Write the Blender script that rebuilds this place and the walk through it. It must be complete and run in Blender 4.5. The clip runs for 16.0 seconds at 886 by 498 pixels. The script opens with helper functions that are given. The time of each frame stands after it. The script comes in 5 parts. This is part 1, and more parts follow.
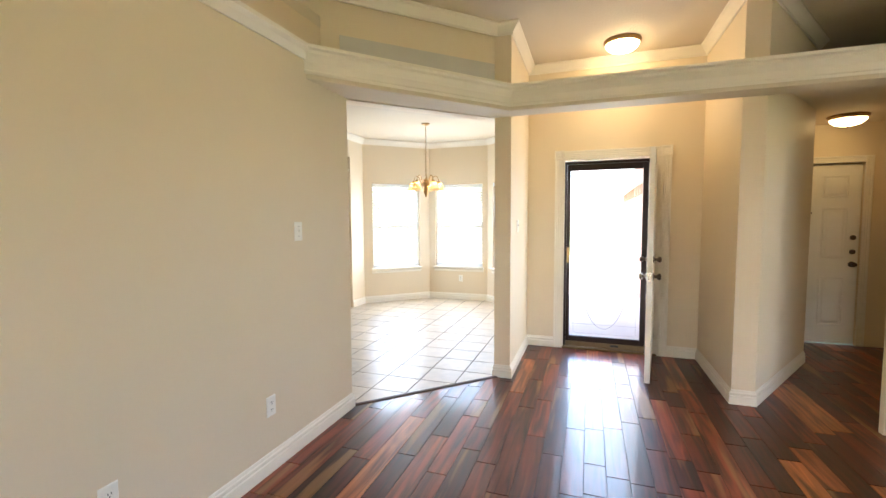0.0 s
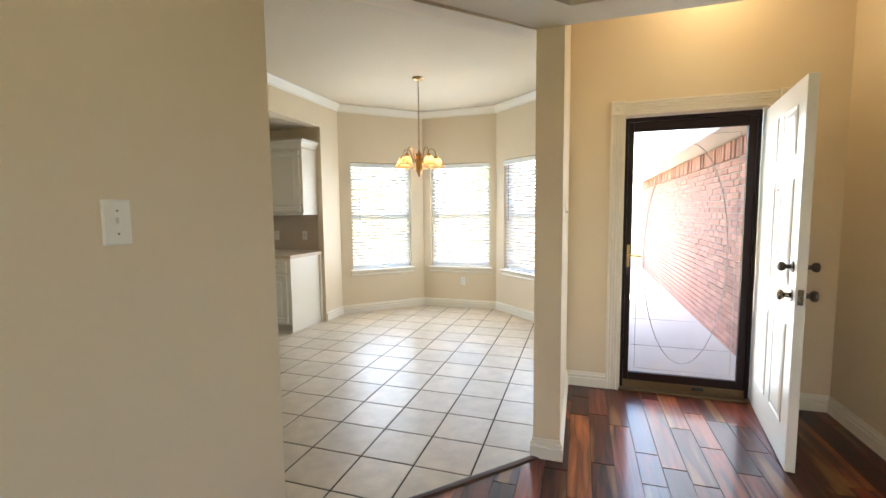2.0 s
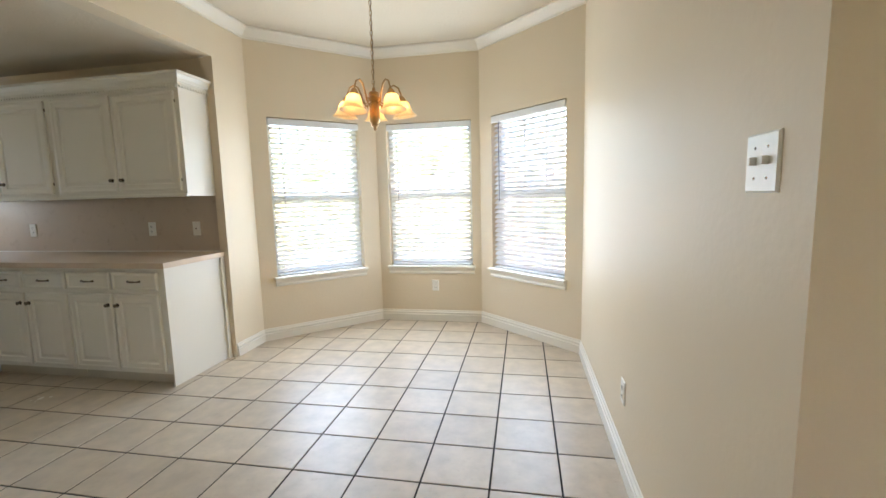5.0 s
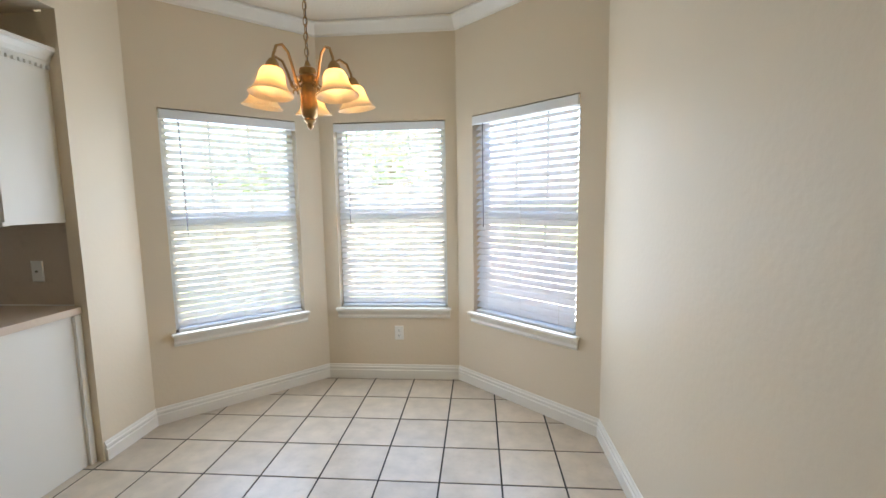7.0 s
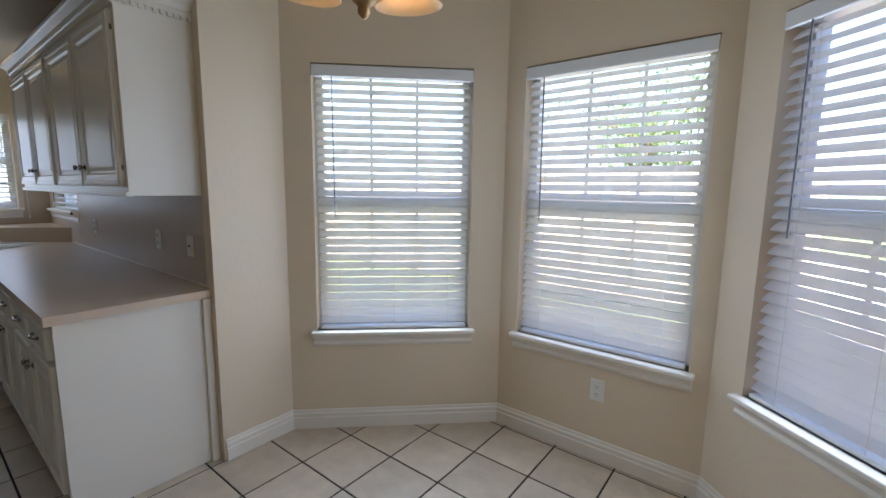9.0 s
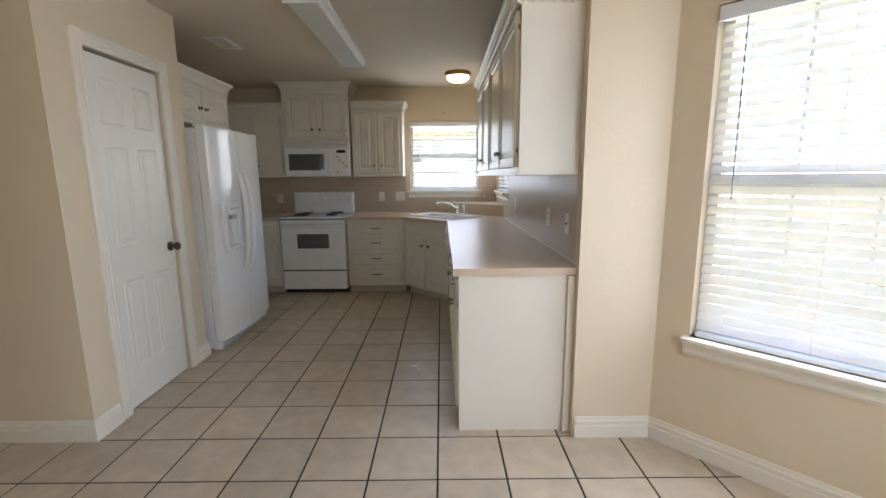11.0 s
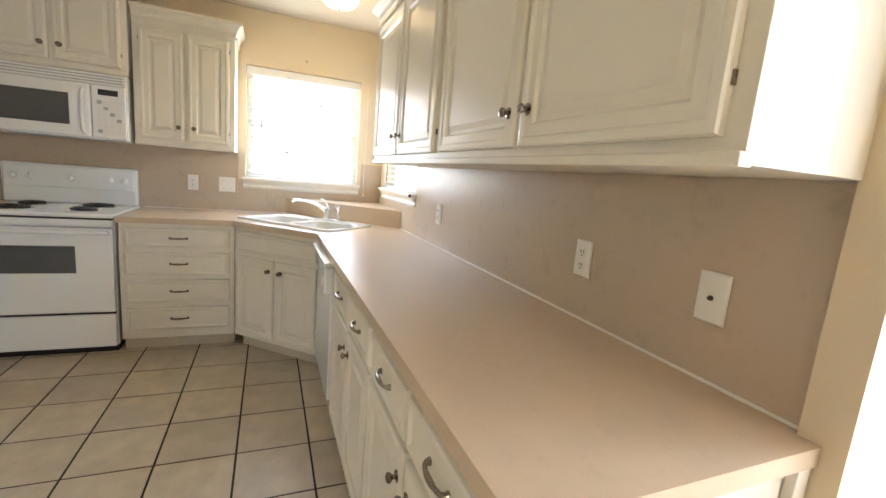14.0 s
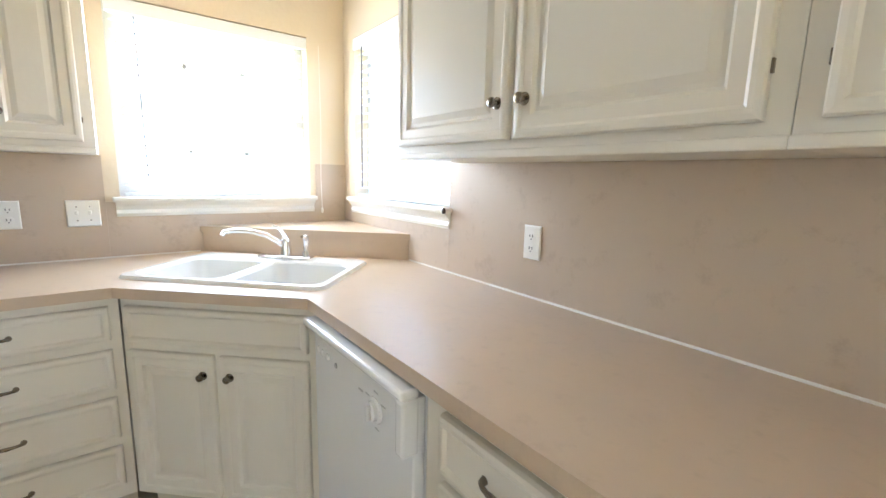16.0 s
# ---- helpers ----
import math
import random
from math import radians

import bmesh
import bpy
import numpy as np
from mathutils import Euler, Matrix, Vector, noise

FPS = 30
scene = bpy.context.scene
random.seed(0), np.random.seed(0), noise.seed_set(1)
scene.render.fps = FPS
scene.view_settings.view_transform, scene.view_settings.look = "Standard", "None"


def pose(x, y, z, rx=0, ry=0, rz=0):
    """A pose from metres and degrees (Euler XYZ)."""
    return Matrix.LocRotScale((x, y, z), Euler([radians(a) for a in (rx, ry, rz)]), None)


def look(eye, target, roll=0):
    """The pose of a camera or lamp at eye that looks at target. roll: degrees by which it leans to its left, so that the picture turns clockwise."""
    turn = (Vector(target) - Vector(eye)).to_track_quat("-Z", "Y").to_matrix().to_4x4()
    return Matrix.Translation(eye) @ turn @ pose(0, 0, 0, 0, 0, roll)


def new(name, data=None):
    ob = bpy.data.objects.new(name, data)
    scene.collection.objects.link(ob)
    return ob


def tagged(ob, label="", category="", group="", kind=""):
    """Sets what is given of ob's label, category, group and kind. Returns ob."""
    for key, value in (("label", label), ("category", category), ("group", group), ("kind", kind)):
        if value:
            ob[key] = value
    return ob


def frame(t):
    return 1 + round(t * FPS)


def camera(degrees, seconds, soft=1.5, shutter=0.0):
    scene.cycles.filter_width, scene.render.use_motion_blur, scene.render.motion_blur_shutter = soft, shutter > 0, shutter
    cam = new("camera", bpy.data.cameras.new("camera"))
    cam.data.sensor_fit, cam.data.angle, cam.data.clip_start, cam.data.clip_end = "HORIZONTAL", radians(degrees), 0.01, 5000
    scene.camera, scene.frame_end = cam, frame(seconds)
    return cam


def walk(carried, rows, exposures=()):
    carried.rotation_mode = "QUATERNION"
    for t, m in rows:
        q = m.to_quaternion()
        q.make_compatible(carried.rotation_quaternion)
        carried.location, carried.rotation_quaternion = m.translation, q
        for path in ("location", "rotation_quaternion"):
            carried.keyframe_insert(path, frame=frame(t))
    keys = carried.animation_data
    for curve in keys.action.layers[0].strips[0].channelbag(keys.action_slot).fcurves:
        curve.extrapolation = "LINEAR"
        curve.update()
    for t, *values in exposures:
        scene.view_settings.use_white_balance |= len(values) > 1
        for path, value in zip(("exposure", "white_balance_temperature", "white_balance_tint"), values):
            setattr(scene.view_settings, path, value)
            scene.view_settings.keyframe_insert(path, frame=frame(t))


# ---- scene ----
cam = camera(92.0, 16.0)
# seconds, place in metres, turn in degrees
PATH = [
    (0, -0.064, 0.208, 1.440, 86.13, 0.30, 18.90),
    (0.5, -0.247, 0.562, 1.428, 85.55, 0.80, 17.30),
    (1, -0.351, 0.904, 1.426, 85.70, 0.50, 16.03),
    (1.5, -0.488, 1.272, 1.419, 85.96, 0.70, 17.06),
    (2, -0.636, 1.639, 1.393, 85.04, 0.60, 17.84),
    (2.5, -0.745, 1.983, 1.376, 84.52, 0.70, 18.83),
    (3, -0.889, 2.240, 1.362, 84.17, 1.49, 18.82),
    (3.2, -0.931, 2.345, 1.352, 83.97, 1.59, 18.72),
    (5.5, -1.432, 3.446, 1.319, 83.01, 1.17, 8.25),
    (6, -1.518, 3.678, 1.355, 84.80, 1.27, 6.40),
    (6.5, -1.618, 3.911, 1.433, 84.54, 2.30, 3.99),
    (7, -1.605, 4.217, 1.455, 83.64, 0.94, 4.69),
    (7.5, -1.589, 4.536, 1.478, 84.43, -0.18, 7.32),
    (8, -1.585, 4.859, 1.478, 83.97, 1.23, 12.81),
    (8.5, -1.585, 5.165, 1.454, 82.67, 0.18, 23.59),
    (9, -1.606, 5.419, 1.423, 82.01, -0.78, 37.93),
    (9.5, -1.638, 5.592, 1.403, 81.42, 0.16, 53.44),
    (10, -1.604, 5.692, 1.402, 80.88, 0.47, 69.65),
    (10.2, -1.600, 5.700, 1.400, 80.80, 0.50, 74.50),
    (11.25, -1.740, 5.660, 1.360, 80.20, 0.70, 92.00),
    (12.3, -2.200, 5.595, 1.330, 80.10, 1.20, 93.40),
    (12.5, -2.336, 5.579, 1.330, 80.16, 0.92, 92.39),
    (13, -2.694, 5.532, 1.318, 79.25, -1.26, 85.40),
    (13.5, -3.058, 5.466, 1.309, 79.43, -3.15, 75.50),
    (14, -3.415, 5.444, 1.322, 80.48, -4.84, 68.20),
    (14.5, -3.758, 5.381, 1.322, 80.49, -4.67, 62.70),
    (15, -4.102, 5.296, 1.320, 79.47, -2.73, 57.48),
    (15.5, -4.457, 5.264, 1.307, 79.70, -2.11, 54.74),
    (16, -4.796, 5.250, 1.319, 80.42, -1.45, 52.71),
]
EXPOSURES = [
    # seconds, stops, kelvin, tint
    (0.0, 4.4, 6400, 13), (1.5, 3.95, 6600, 12), (3.0, 3.75, 6600, 8), (5.5, 3.65, 6250, 12), (7.0, 3.25, 6050, 13),
    (8.0, 2.9, 5850, 14), (9.0, 2.45, 5750, 16), (10.0, 2.9, 6050, 18), (12.5, 4.0, 6750, 15), (13.5, 4.35, 7000, 16), (14.5, 5.0, 6550, 15), (15.3, 5.15, 6200, 15), (16.0, 5.0, 6050, 14),
]
walk(cam, [(t, pose(x, y, z, rx, ry, rz)) for t, x, y, z, rx, ry, rz in PATH], EXPOSURES)

# ---- daylight ----
world = bpy.data.worlds.new("sky")
scene.world = world
world.use_nodes = True
wn = world.node_tree
sky = wn.nodes.new("ShaderNodeTexSky")
sky.sky_type = "NISHITA"
sky.sun_disc = False
sky.sun_elevation = radians(52)
sky.sun_rotation = radians(190)
sky.dust_density = 2.0
wn.links.new(sky.outputs["Color"], wn.nodes["Background"].inputs["Color"])
wn.nodes["Background"].inputs["Strength"].default_value = 0.15

sun_data = bpy.data.lights.new("sun", "SUN")
sun_data.energy = 5.0
sun_data.angle = radians(0.6)
sun_data.color = (1.0, 0.95, 0.87)
sun = new("sun", sun_data)
sun.matrix_basis = look((0, 0, 20), (-1.5, 9.5, 8.0))


def area_light(name, w, h, watts, m, color=(1, 1, 1)):
    d = bpy.data.lights.new(name, "AREA")
    d.shape, d.size, d.size_y, d.energy, d.color = "RECTANGLE", w, h, watts, color
    ob = new(name, d)
    ob.matrix_basis = m
    return ob


def bulb(name, place, watts, color=(1.0, 0.72, 0.42), radius=0.04):
    d = bpy.data.lights.new(name, "POINT")
    d.energy, d.color, d.shadow_soft_size = watts, color, radius
    ob = new(name, d)
    ob.location = place
    return ob

# ---- materials ----
def material(name, color, rough=0.5, metal=0.0, vary=0.06, scale=3.0, bump=0.0, bump_scale=120.0, per_object=0.0,
             spec=0.5, rough_vary=0.04, trans=0.0, stain=0.0, stain_color=(0.2, 0.16, 0.12)):
    m = bpy.data.materials.new(name)
    m.use_nodes = True
    t = m.node_tree
    n, ln = t.nodes, t.links
    b = n["Principled BSDF"]
    co = n.new("ShaderNodeTexCoord")
    big = n.new("ShaderNodeTexNoise")
    big.inputs["Scale"].default_value = scale
    big.inputs["Detail"].default_value = 3.0
    ln.new(co.outputs["Object"], big.inputs["Vector"])
    hsv = n.new("ShaderNodeHueSaturation")
    hsv.inputs["Color"].default_value = (*color, 1)
    val = n.new("ShaderNodeMapRange")
    val.inputs["To Min"].default_value = 1 - vary
    val.inputs["To Max"].default_value = 1 + vary
    ln.new(big.outputs["Fac"], val.inputs["Value"])
    last = val.outputs["Result"]
    if per_object:
        inf = n.new("ShaderNodeObjectInfo")
        sh = n.new("ShaderNodeVectorMath")
        sh.operation = "MULTIPLY_ADD"
        sh.inputs[1].default_value = (17.0, 31.0, 47.0)
        ln.new(inf.outputs["Random"], sh.inputs[0])
        ln.new(co.outputs["Object"], sh.inputs[2])
        ln.new(sh.outputs["Vector"], big.inputs["Vector"])
        spot = sh.outputs["Vector"]
    else:
        spot = co.outputs["Object"]
    if per_object:
        info = n.new("ShaderNodeObjectInfo")
        pr = n.new("ShaderNodeMapRange")
        pr.inputs["To Min"].default_value = 1 - per_object
        pr.inputs["To Max"].default_value = 1 + per_object
        ln.new(info.outputs["Random"], pr.inputs["Value"])
        mul = n.new("ShaderNodeMath")
        mul.operation = "MULTIPLY"
        ln.new(last, mul.inputs[0])
        ln.new(pr.outputs["Result"], mul.inputs[1])
        last = mul.outputs[0]
    ln.new(last, hsv.inputs["Value"])
    col = hsv.outputs["Color"]
    if stain:
        sn = n.new("ShaderNodeTexNoise")
        sn.inputs["Scale"].default_value = scale * 2.7
        sn.inputs["Detail"].default_value = 8.0
        sn.inputs["Roughness"].default_value = 0.7
        ln.new(spot, sn.inputs["Vector"])
        rp = n.new("ShaderNodeMapRange")
        rp.inputs["From Min"].default_value = 0.55
        rp.inputs["From Max"].default_value = 0.8
        rp.inputs["To Max"].default_value = stain
        ln.new(sn.outputs["Fac"], rp.inputs["Value"])
        mx = n.new("ShaderNodeMixRGB")
        mx.inputs["Color2"].default_value = (*stain_color, 1)
        ln.new(rp.outputs["Result"], mx.inputs["Fac"])
        ln.new(col, mx.inputs["Color1"])
        col = mx.outputs["Color"]
    ln.new(col, b.inputs["Base Color"])
    rr = n.new("ShaderNodeMapRange")
    rr.inputs["To Min"].default_value = max(0.02, rough - rough_vary)
    rr.inputs["To Max"].default_value = min(1.0, rough + rough_vary)
    ln.new(big.outputs["Fac"], rr.inputs["Value"])
    ln.new(rr.outputs["Result"], b.inputs["Roughness"])
    b.inputs["Metallic"].default_value = metal
    b.inputs["Specular IOR Level"].default_value = spec
    if bump:
        fine = n.new("ShaderNodeTexNoise")
        fine.inputs["Scale"].default_value = bump_scale
        fine.inputs["Detail"].default_value = 4.0
        ln.new(co.outputs["Object"], fine.inputs["Vector"])
        bp = n.new("ShaderNodeBump")
        bp.inputs["Strength"].default_value = bump
        bp.inputs["Distance"].default_value = 0.004
        ln.new(fine.outputs["Fac"], bp.inputs["Height"])
        ln.new(bp.outputs["Normal"], b.inputs["Normal"])
    if trans:
        tr = n.new("ShaderNodeBsdfTranslucent")
        ln.new(col, tr.inputs["Color"])
        ms = n.new("ShaderNodeMixShader")
        ms.inputs["Fac"].default_value = trans
        ln.new(b.outputs["BSDF"], ms.inputs[1])
        ln.new(tr.outputs["BSDF"], ms.inputs[2])
        ln.new(ms.outputs["Shader"], n["Material Output"].inputs["Surface"])
    return m


def glowing(name, color, strength):
    m = bpy.data.materials.new(name)
    m.use_nodes = True
    b = m.node_tree.nodes["Principled BSDF"]
    b.inputs["Base Color"].default_value = (*color, 1)
    b.inputs["Emission Color"].default_value = (*color, 1)
    b.inputs["Emission Strength"].default_value = strength
    b.inputs["Roughness"].default_value = 0.25
    return m


def glass(name, tint=(1, 1, 1)):
    m = bpy.data.materials.new(name)
    m.use_nodes = True
    t = m.node_tree
    n, ln = t.nodes, t.links
    tr = n.new("ShaderNodeBsdfTransparent")
    tr.inputs["Color"].default_value = (*tint, 1)
    gl = n.new("ShaderNodeBsdfGlossy")
    gl.inputs["Roughness"].default_value = 0.02
    lw = n.new("ShaderNodeLayerWeight")
    lw.inputs["Blend"].default_value = 0.5
    pw = n.new("ShaderNodeMath")
    pw.operation = "POWER"
    pw.inputs[1].default_value = 4.0
    ln.new(lw.outputs["Facing"], pw.inputs[0])
    fr = n.new("ShaderNodeMapRange")
    fr.inputs["To Min"].default_value = 0.03
    fr.inputs["To Max"].default_value = 0.8
    ln.new(pw.outputs[0], fr.inputs["Value"])
    ms = n.new("ShaderNodeMixShader")
    ln.new(fr.outputs["Result"], ms.inputs["Fac"])
    ln.new(tr.outputs["BSDF"], ms.inputs[1])
    ln.new(gl.outputs["BSDF"], ms.inputs[2])
    ln.new(ms.outputs["Shader"], n["Material Output"].inputs["Surface"])
    return m


def wood_floor_material():
    m = bpy.data.materials.new("hand_scraped_hardwood")
    m.use_nodes = True
    t = m.node_tree
    n, ln = t.nodes, t.links
    b = n["Principled BSDF"]
    co = n.new("ShaderNodeTexCoord")
    info = n.new("ShaderNodeObjectInfo")
    off = n.new("ShaderNodeVectorMath")
    off.operation = "MULTIPLY_ADD"
    ln.new(info.outputs["Random"], off.inputs[0])
    off.inputs[1].default_value = (37.0, 91.0, 13.0)
    ln.new(co.outputs["Object"], off.inputs[2])
    mp = n.new("ShaderNodeMapping")
    mp.inputs["Scale"].default_value = (14.0, 1.1, 14.0)
    ln.new(off.outputs["Vector"], mp.inputs["Vector"])
    g = n.new("ShaderNodeTexNoise")
    g.inputs["Scale"].default_value = 1.6
    g.inputs["Detail"].default_value = 7.0
    g.inputs["Distortion"].default_value = 0.9
    ln.new(mp.outputs["Vector"], g.inputs["Vector"])
    tone = n.new("ShaderNodeValToRGB")
    e = tone.color_ramp.elements
    e[0].position, e[0].color = 0.0, (0.030, 0.004, 0.003, 1)
    e[1].position, e[1].color = 1.0, (0.32, 0.11, 0.04, 1)
    for p, c in ((0.3, (0.062, 0.011, 0.006, 1)), (0.6, (0.125, 0.026, 0.012, 1)), (0.85, (0.18, 0.037, 0.016, 1))):
        k = e.new(p)
        k.color = c
    ln.new(info.outputs["Random"], tone.inputs["Fac"])
    streak = n.new("ShaderNodeMapRange")
    streak.inputs["From Min"].default_value = 0.3
    streak.inputs["From Max"].default_value = 0.72
    streak.inputs["To Min"].default_value = 0.25
    streak.inputs["To Max"].default_value = 1.9
    ln.new(g.outputs["Fac"], streak.inputs["Value"])
    mul = n.new("ShaderNodeVectorMath")
    mul.operation = "SCALE"
    ln.new(tone.outputs["Color"], mul.inputs[0])
    ln.new(streak.outputs["Result"], mul.inputs["Scale"])
    # pale sapwood streaks
    g2 = n.new("ShaderNodeTexNoise")
    g2.inputs["Scale"].default_value = 0.55
    g2.inputs["Detail"].default_value = 3.0
    ln.new(mp.outputs["Vector"], g2.inputs["Vector"])
    sp = n.new("ShaderNodeMapRange")
    sp.inputs["From Min"].default_value = 0.59
    sp.inputs["From Max"].default_value = 0.66
    sp.inputs["To Max"].default_value = 0.5
    ln.new(g2.outputs["Fac"], sp.inputs["Value"])
    mx = n.new("ShaderNodeMixRGB")
    mx.inputs["Color2"].default_value = (0.36, 0.19, 0.075, 1)
    ln.new(sp.outputs["Result"], mx.inputs["Fac"])
    ln.new(mul.outputs["Vector"], mx.inputs["Color1"])
    ln.new(mx.outputs["Color"], b.inputs["Base Color"])
    b.inputs["Coat Weight"].default_value = 0.38
    b.inputs["Specular IOR Level"].default_value = 0.3
    b.inputs["Coat Roughness"].default_value = 0.1
    rr = n.new("ShaderNodeMapRange")
    rr.inputs["To Min"].default_value = 0.285
    rr.inputs["To Max"].default_value = 0.42
    ln.new(g.outputs["Fac"], rr.inputs["Value"])
    ln.new(rr.outputs["Result"], b.inputs["Roughness"])
    wv = n.new("ShaderNodeTexNoise")
    wv.inputs["Scale"].default_value = 0.9
    wv.inputs["Detail"].default_value = 2.0
    ln.new(mp.outputs["Vector"], wv.inputs["Vector"])
    bp = n.new("ShaderNodeBump")
    bp.inputs["Strength"].default_value = 0.8
    bp.inputs["Distance"].default_value = 0.004
    ln.new(wv.outputs["Fac"], bp.inputs["Height"])
    ln.new(bp.outputs["Normal"], b.inputs["Normal"])
    return m


WALL = material("cream_wall_paint", (0.72, 0.605, 0.44), 0.54, vary=0.04, scale=1.2, bump=0.24, bump_scale=42, spec=0.27)
CEIL = material("textured_ceiling_paint", (0.65, 0.565, 0.435), 0.75, vary=0.04, scale=2.0, bump=0.8, bump_scale=45, spec=0.2)
LEDGE = material("grey_ledge_paint", (0.55, 0.52, 0.47), 0.7, vary=0.08, scale=3.0, bump=0.2)
TRIM = material("white_trim_paint", (0.79, 0.735, 0.63), 0.37, vary=0.03, scale=4.0, spec=0.5)
DOORW = material("white_door_paint", (0.80, 0.77, 0.69), 0.35, vary=0.01, scale=3.0, bump=0.1, bump_scale=160)
CAB = material("cream_cabinet_paint", (0.77, 0.72, 0.62), 0.34, vary=0.012, scale=2.5, bump=0.05, bump_scale=60)
# Toe kicks are cabinet cream with the recess shade put into the colour.
TOE = material("shaded_cream_toe_kick", (0.55, 0.48, 0.37), 0.5, vary=0.08, scale=6)
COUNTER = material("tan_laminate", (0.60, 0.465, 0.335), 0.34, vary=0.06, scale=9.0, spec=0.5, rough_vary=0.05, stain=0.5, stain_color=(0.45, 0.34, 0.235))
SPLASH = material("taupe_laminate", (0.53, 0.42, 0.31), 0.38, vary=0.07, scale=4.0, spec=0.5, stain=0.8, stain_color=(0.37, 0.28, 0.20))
CAULK = material("white_caulk", (0.8, 0.77, 0.7), 0.6)
APPL = material("white_enamel", (0.87, 0.87, 0.86), 0.13, vary=0.01, scale=2.0, spec=0.55)
APPLP = material("pale_grey_plastic", (0.66, 0.66, 0.65), 0.35)
APPLG = material("grey_plastic", (0.45, 0.45, 0.44), 0.4)
SINKW = material("white_sink_enamel", (0.82, 0.81, 0.77), 0.18, vary=0.02)
BLACK = material("black_enamel", (0.012, 0.012, 0.013), 0.34)
DARKGLASS = material("smoked_oven_glass", (0.10, 0.10, 0.10), 0.12, spec=0.6, vary=0.02)
CHROME = material("chrome", (0.85, 0.85, 0.86), 0.08, 1.0, vary=0.02)
NICKEL = material("brushed_nickel", (0.26, 0.225, 0.18), 0.27, 1.0, vary=0.05, scale=30, rough_vary=0.02)
DULLBRASS = material("dull_worn_brass", (0.16, 0.11, 0.06), 0.5, 0.7, vary=0.15, scale=15)
BRONZE = material("dark_bronze", (0.10, 0.075, 0.06), 0.35, 0.8)
BRASS = material("antique_brass", (0.42, 0.27, 0.12), 0.32, 1.0, vary=0.08, scale=20)
PLASTIC = material("white_plastic", (0.82, 0.79, 0.72), 0.34, vary=0.02)
SLOT = material("dark_slot", (0.03, 0.03, 0.03), 0.6)
GROUT = material("dark_grout", (0.03, 0.024, 0.02), 0.85, vary=0.2, scale=8)
TILE = material("beige_ceramic_tile", (0.54, 0.45, 0.335), 0.37, vary=0.28, scale=9.0, per_object=0.07, spec=0.6, rough_vary=0.05, bump=0.12, bump_scale=20, stain=0.5, stain_color=(0.40, 0.31, 0.21))
PLANK = wood_floor_material()
SUBFLOOR = material("dark_floor_joint", (0.03, 0.012, 0.008), 0.6)
STORM = material("dark_brown_aluminium", (0.018, 0.008, 0.007), 0.42, spec=0.2)
SLAT = material("white_blind_slat", (0.90, 0.90, 0.89), 0.4, vary=0.02, trans=0.68)
VINYL = material("white_vinyl_frame", (0.8, 0.8, 0.78), 0.4, vary=0.02)
WAND = material("dark_clear_wand", (0.10, 0.10, 0.11), 0.2)
GLASS = glass("window_glass")
BRICK = material("red_brick", (0.45, 0.235, 0.185), 0.85, vary=0.18, scale=14, per_object=0.22, bump=0.5, bump_scale=90, stain=0.3, stain_color=(0.30, 0.27, 0.25))
MORTAR = material("pale_mortar", (0.55, 0.48, 0.43), 0.9, vary=0.1, scale=20, bump=0.4)
CONCRETE = material("pale_concrete", (0.52, 0.48, 0.43), 0.85, vary=0.1, scale=2.5, bump=0.3, bump_scale=60)
GRASS = material("dry_lawn", (0.13, 0.15, 0.05), 0.9, vary=0.4, scale=6, bump=0.6, bump_scale=60)
FENCE = material("weathered_cedar", (0.36, 0.28, 0.21), 0.8, vary=0.18, scale=5, per_object=0.12)
PALEFENCE = material("pale_grey_board", (0.60, 0.60, 0.60), 0.8, vary=0.1, scale=5, per_object=0.06)
LEAF = material("tree_leaf", (0.16, 0.22, 0.07), 0.55, vary=0.3, scale=3, trans=0.35)
BARK = material("tree_bark", (0.14, 0.10, 0.07), 0.9, vary=0.3, scale=12, bump=0.7, bump_scale=30)
SHADE = material("lit_alabaster_glass", (0.95, 0.77, 0.50), 0.3, vary=0.16, scale=22, trans=0.6)
DOME = glowing("lit_frosted_dome", (1.0, 0.76, 0.42), 2.5)
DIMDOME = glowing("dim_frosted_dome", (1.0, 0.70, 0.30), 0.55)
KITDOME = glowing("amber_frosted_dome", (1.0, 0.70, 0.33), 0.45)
TUBE = material("white_acrylic_diffuser", (0.82, 0.80, 0.74), 0.3, vary=0.02, trans=0.2)

# ---- building tools ----
def part(name, bm, mat, parent=None, label="", smooth=False, m=None):
    me = bpy.data.meshes.new(name)
    bm.normal_update()
    bm.to_mesh(me)
    bm.free()
    me.materials.append(mat)
    if smooth:
        me.shade_smooth()
        me.set_sharp_from_angle(angle=radians(38))
    ob = new(name, me)
    if parent:
        ob.parent = parent
    if m is not None:
        ob.matrix_basis = m
    if label:
        ob["label"] = label
    return ob


def same_mesh(name, ob, parent, m):
    o = new(name, ob.data)
    o.parent = parent
    o.matrix_basis = m
    return o


def thing(name, label, category, m=None, group="", kind=""):
    ob = new(name)
    ob.empty_display_size = 0.1
    if m is not None:
        ob.matrix_basis = m
    return tagged(ob, label, category, group, kind)


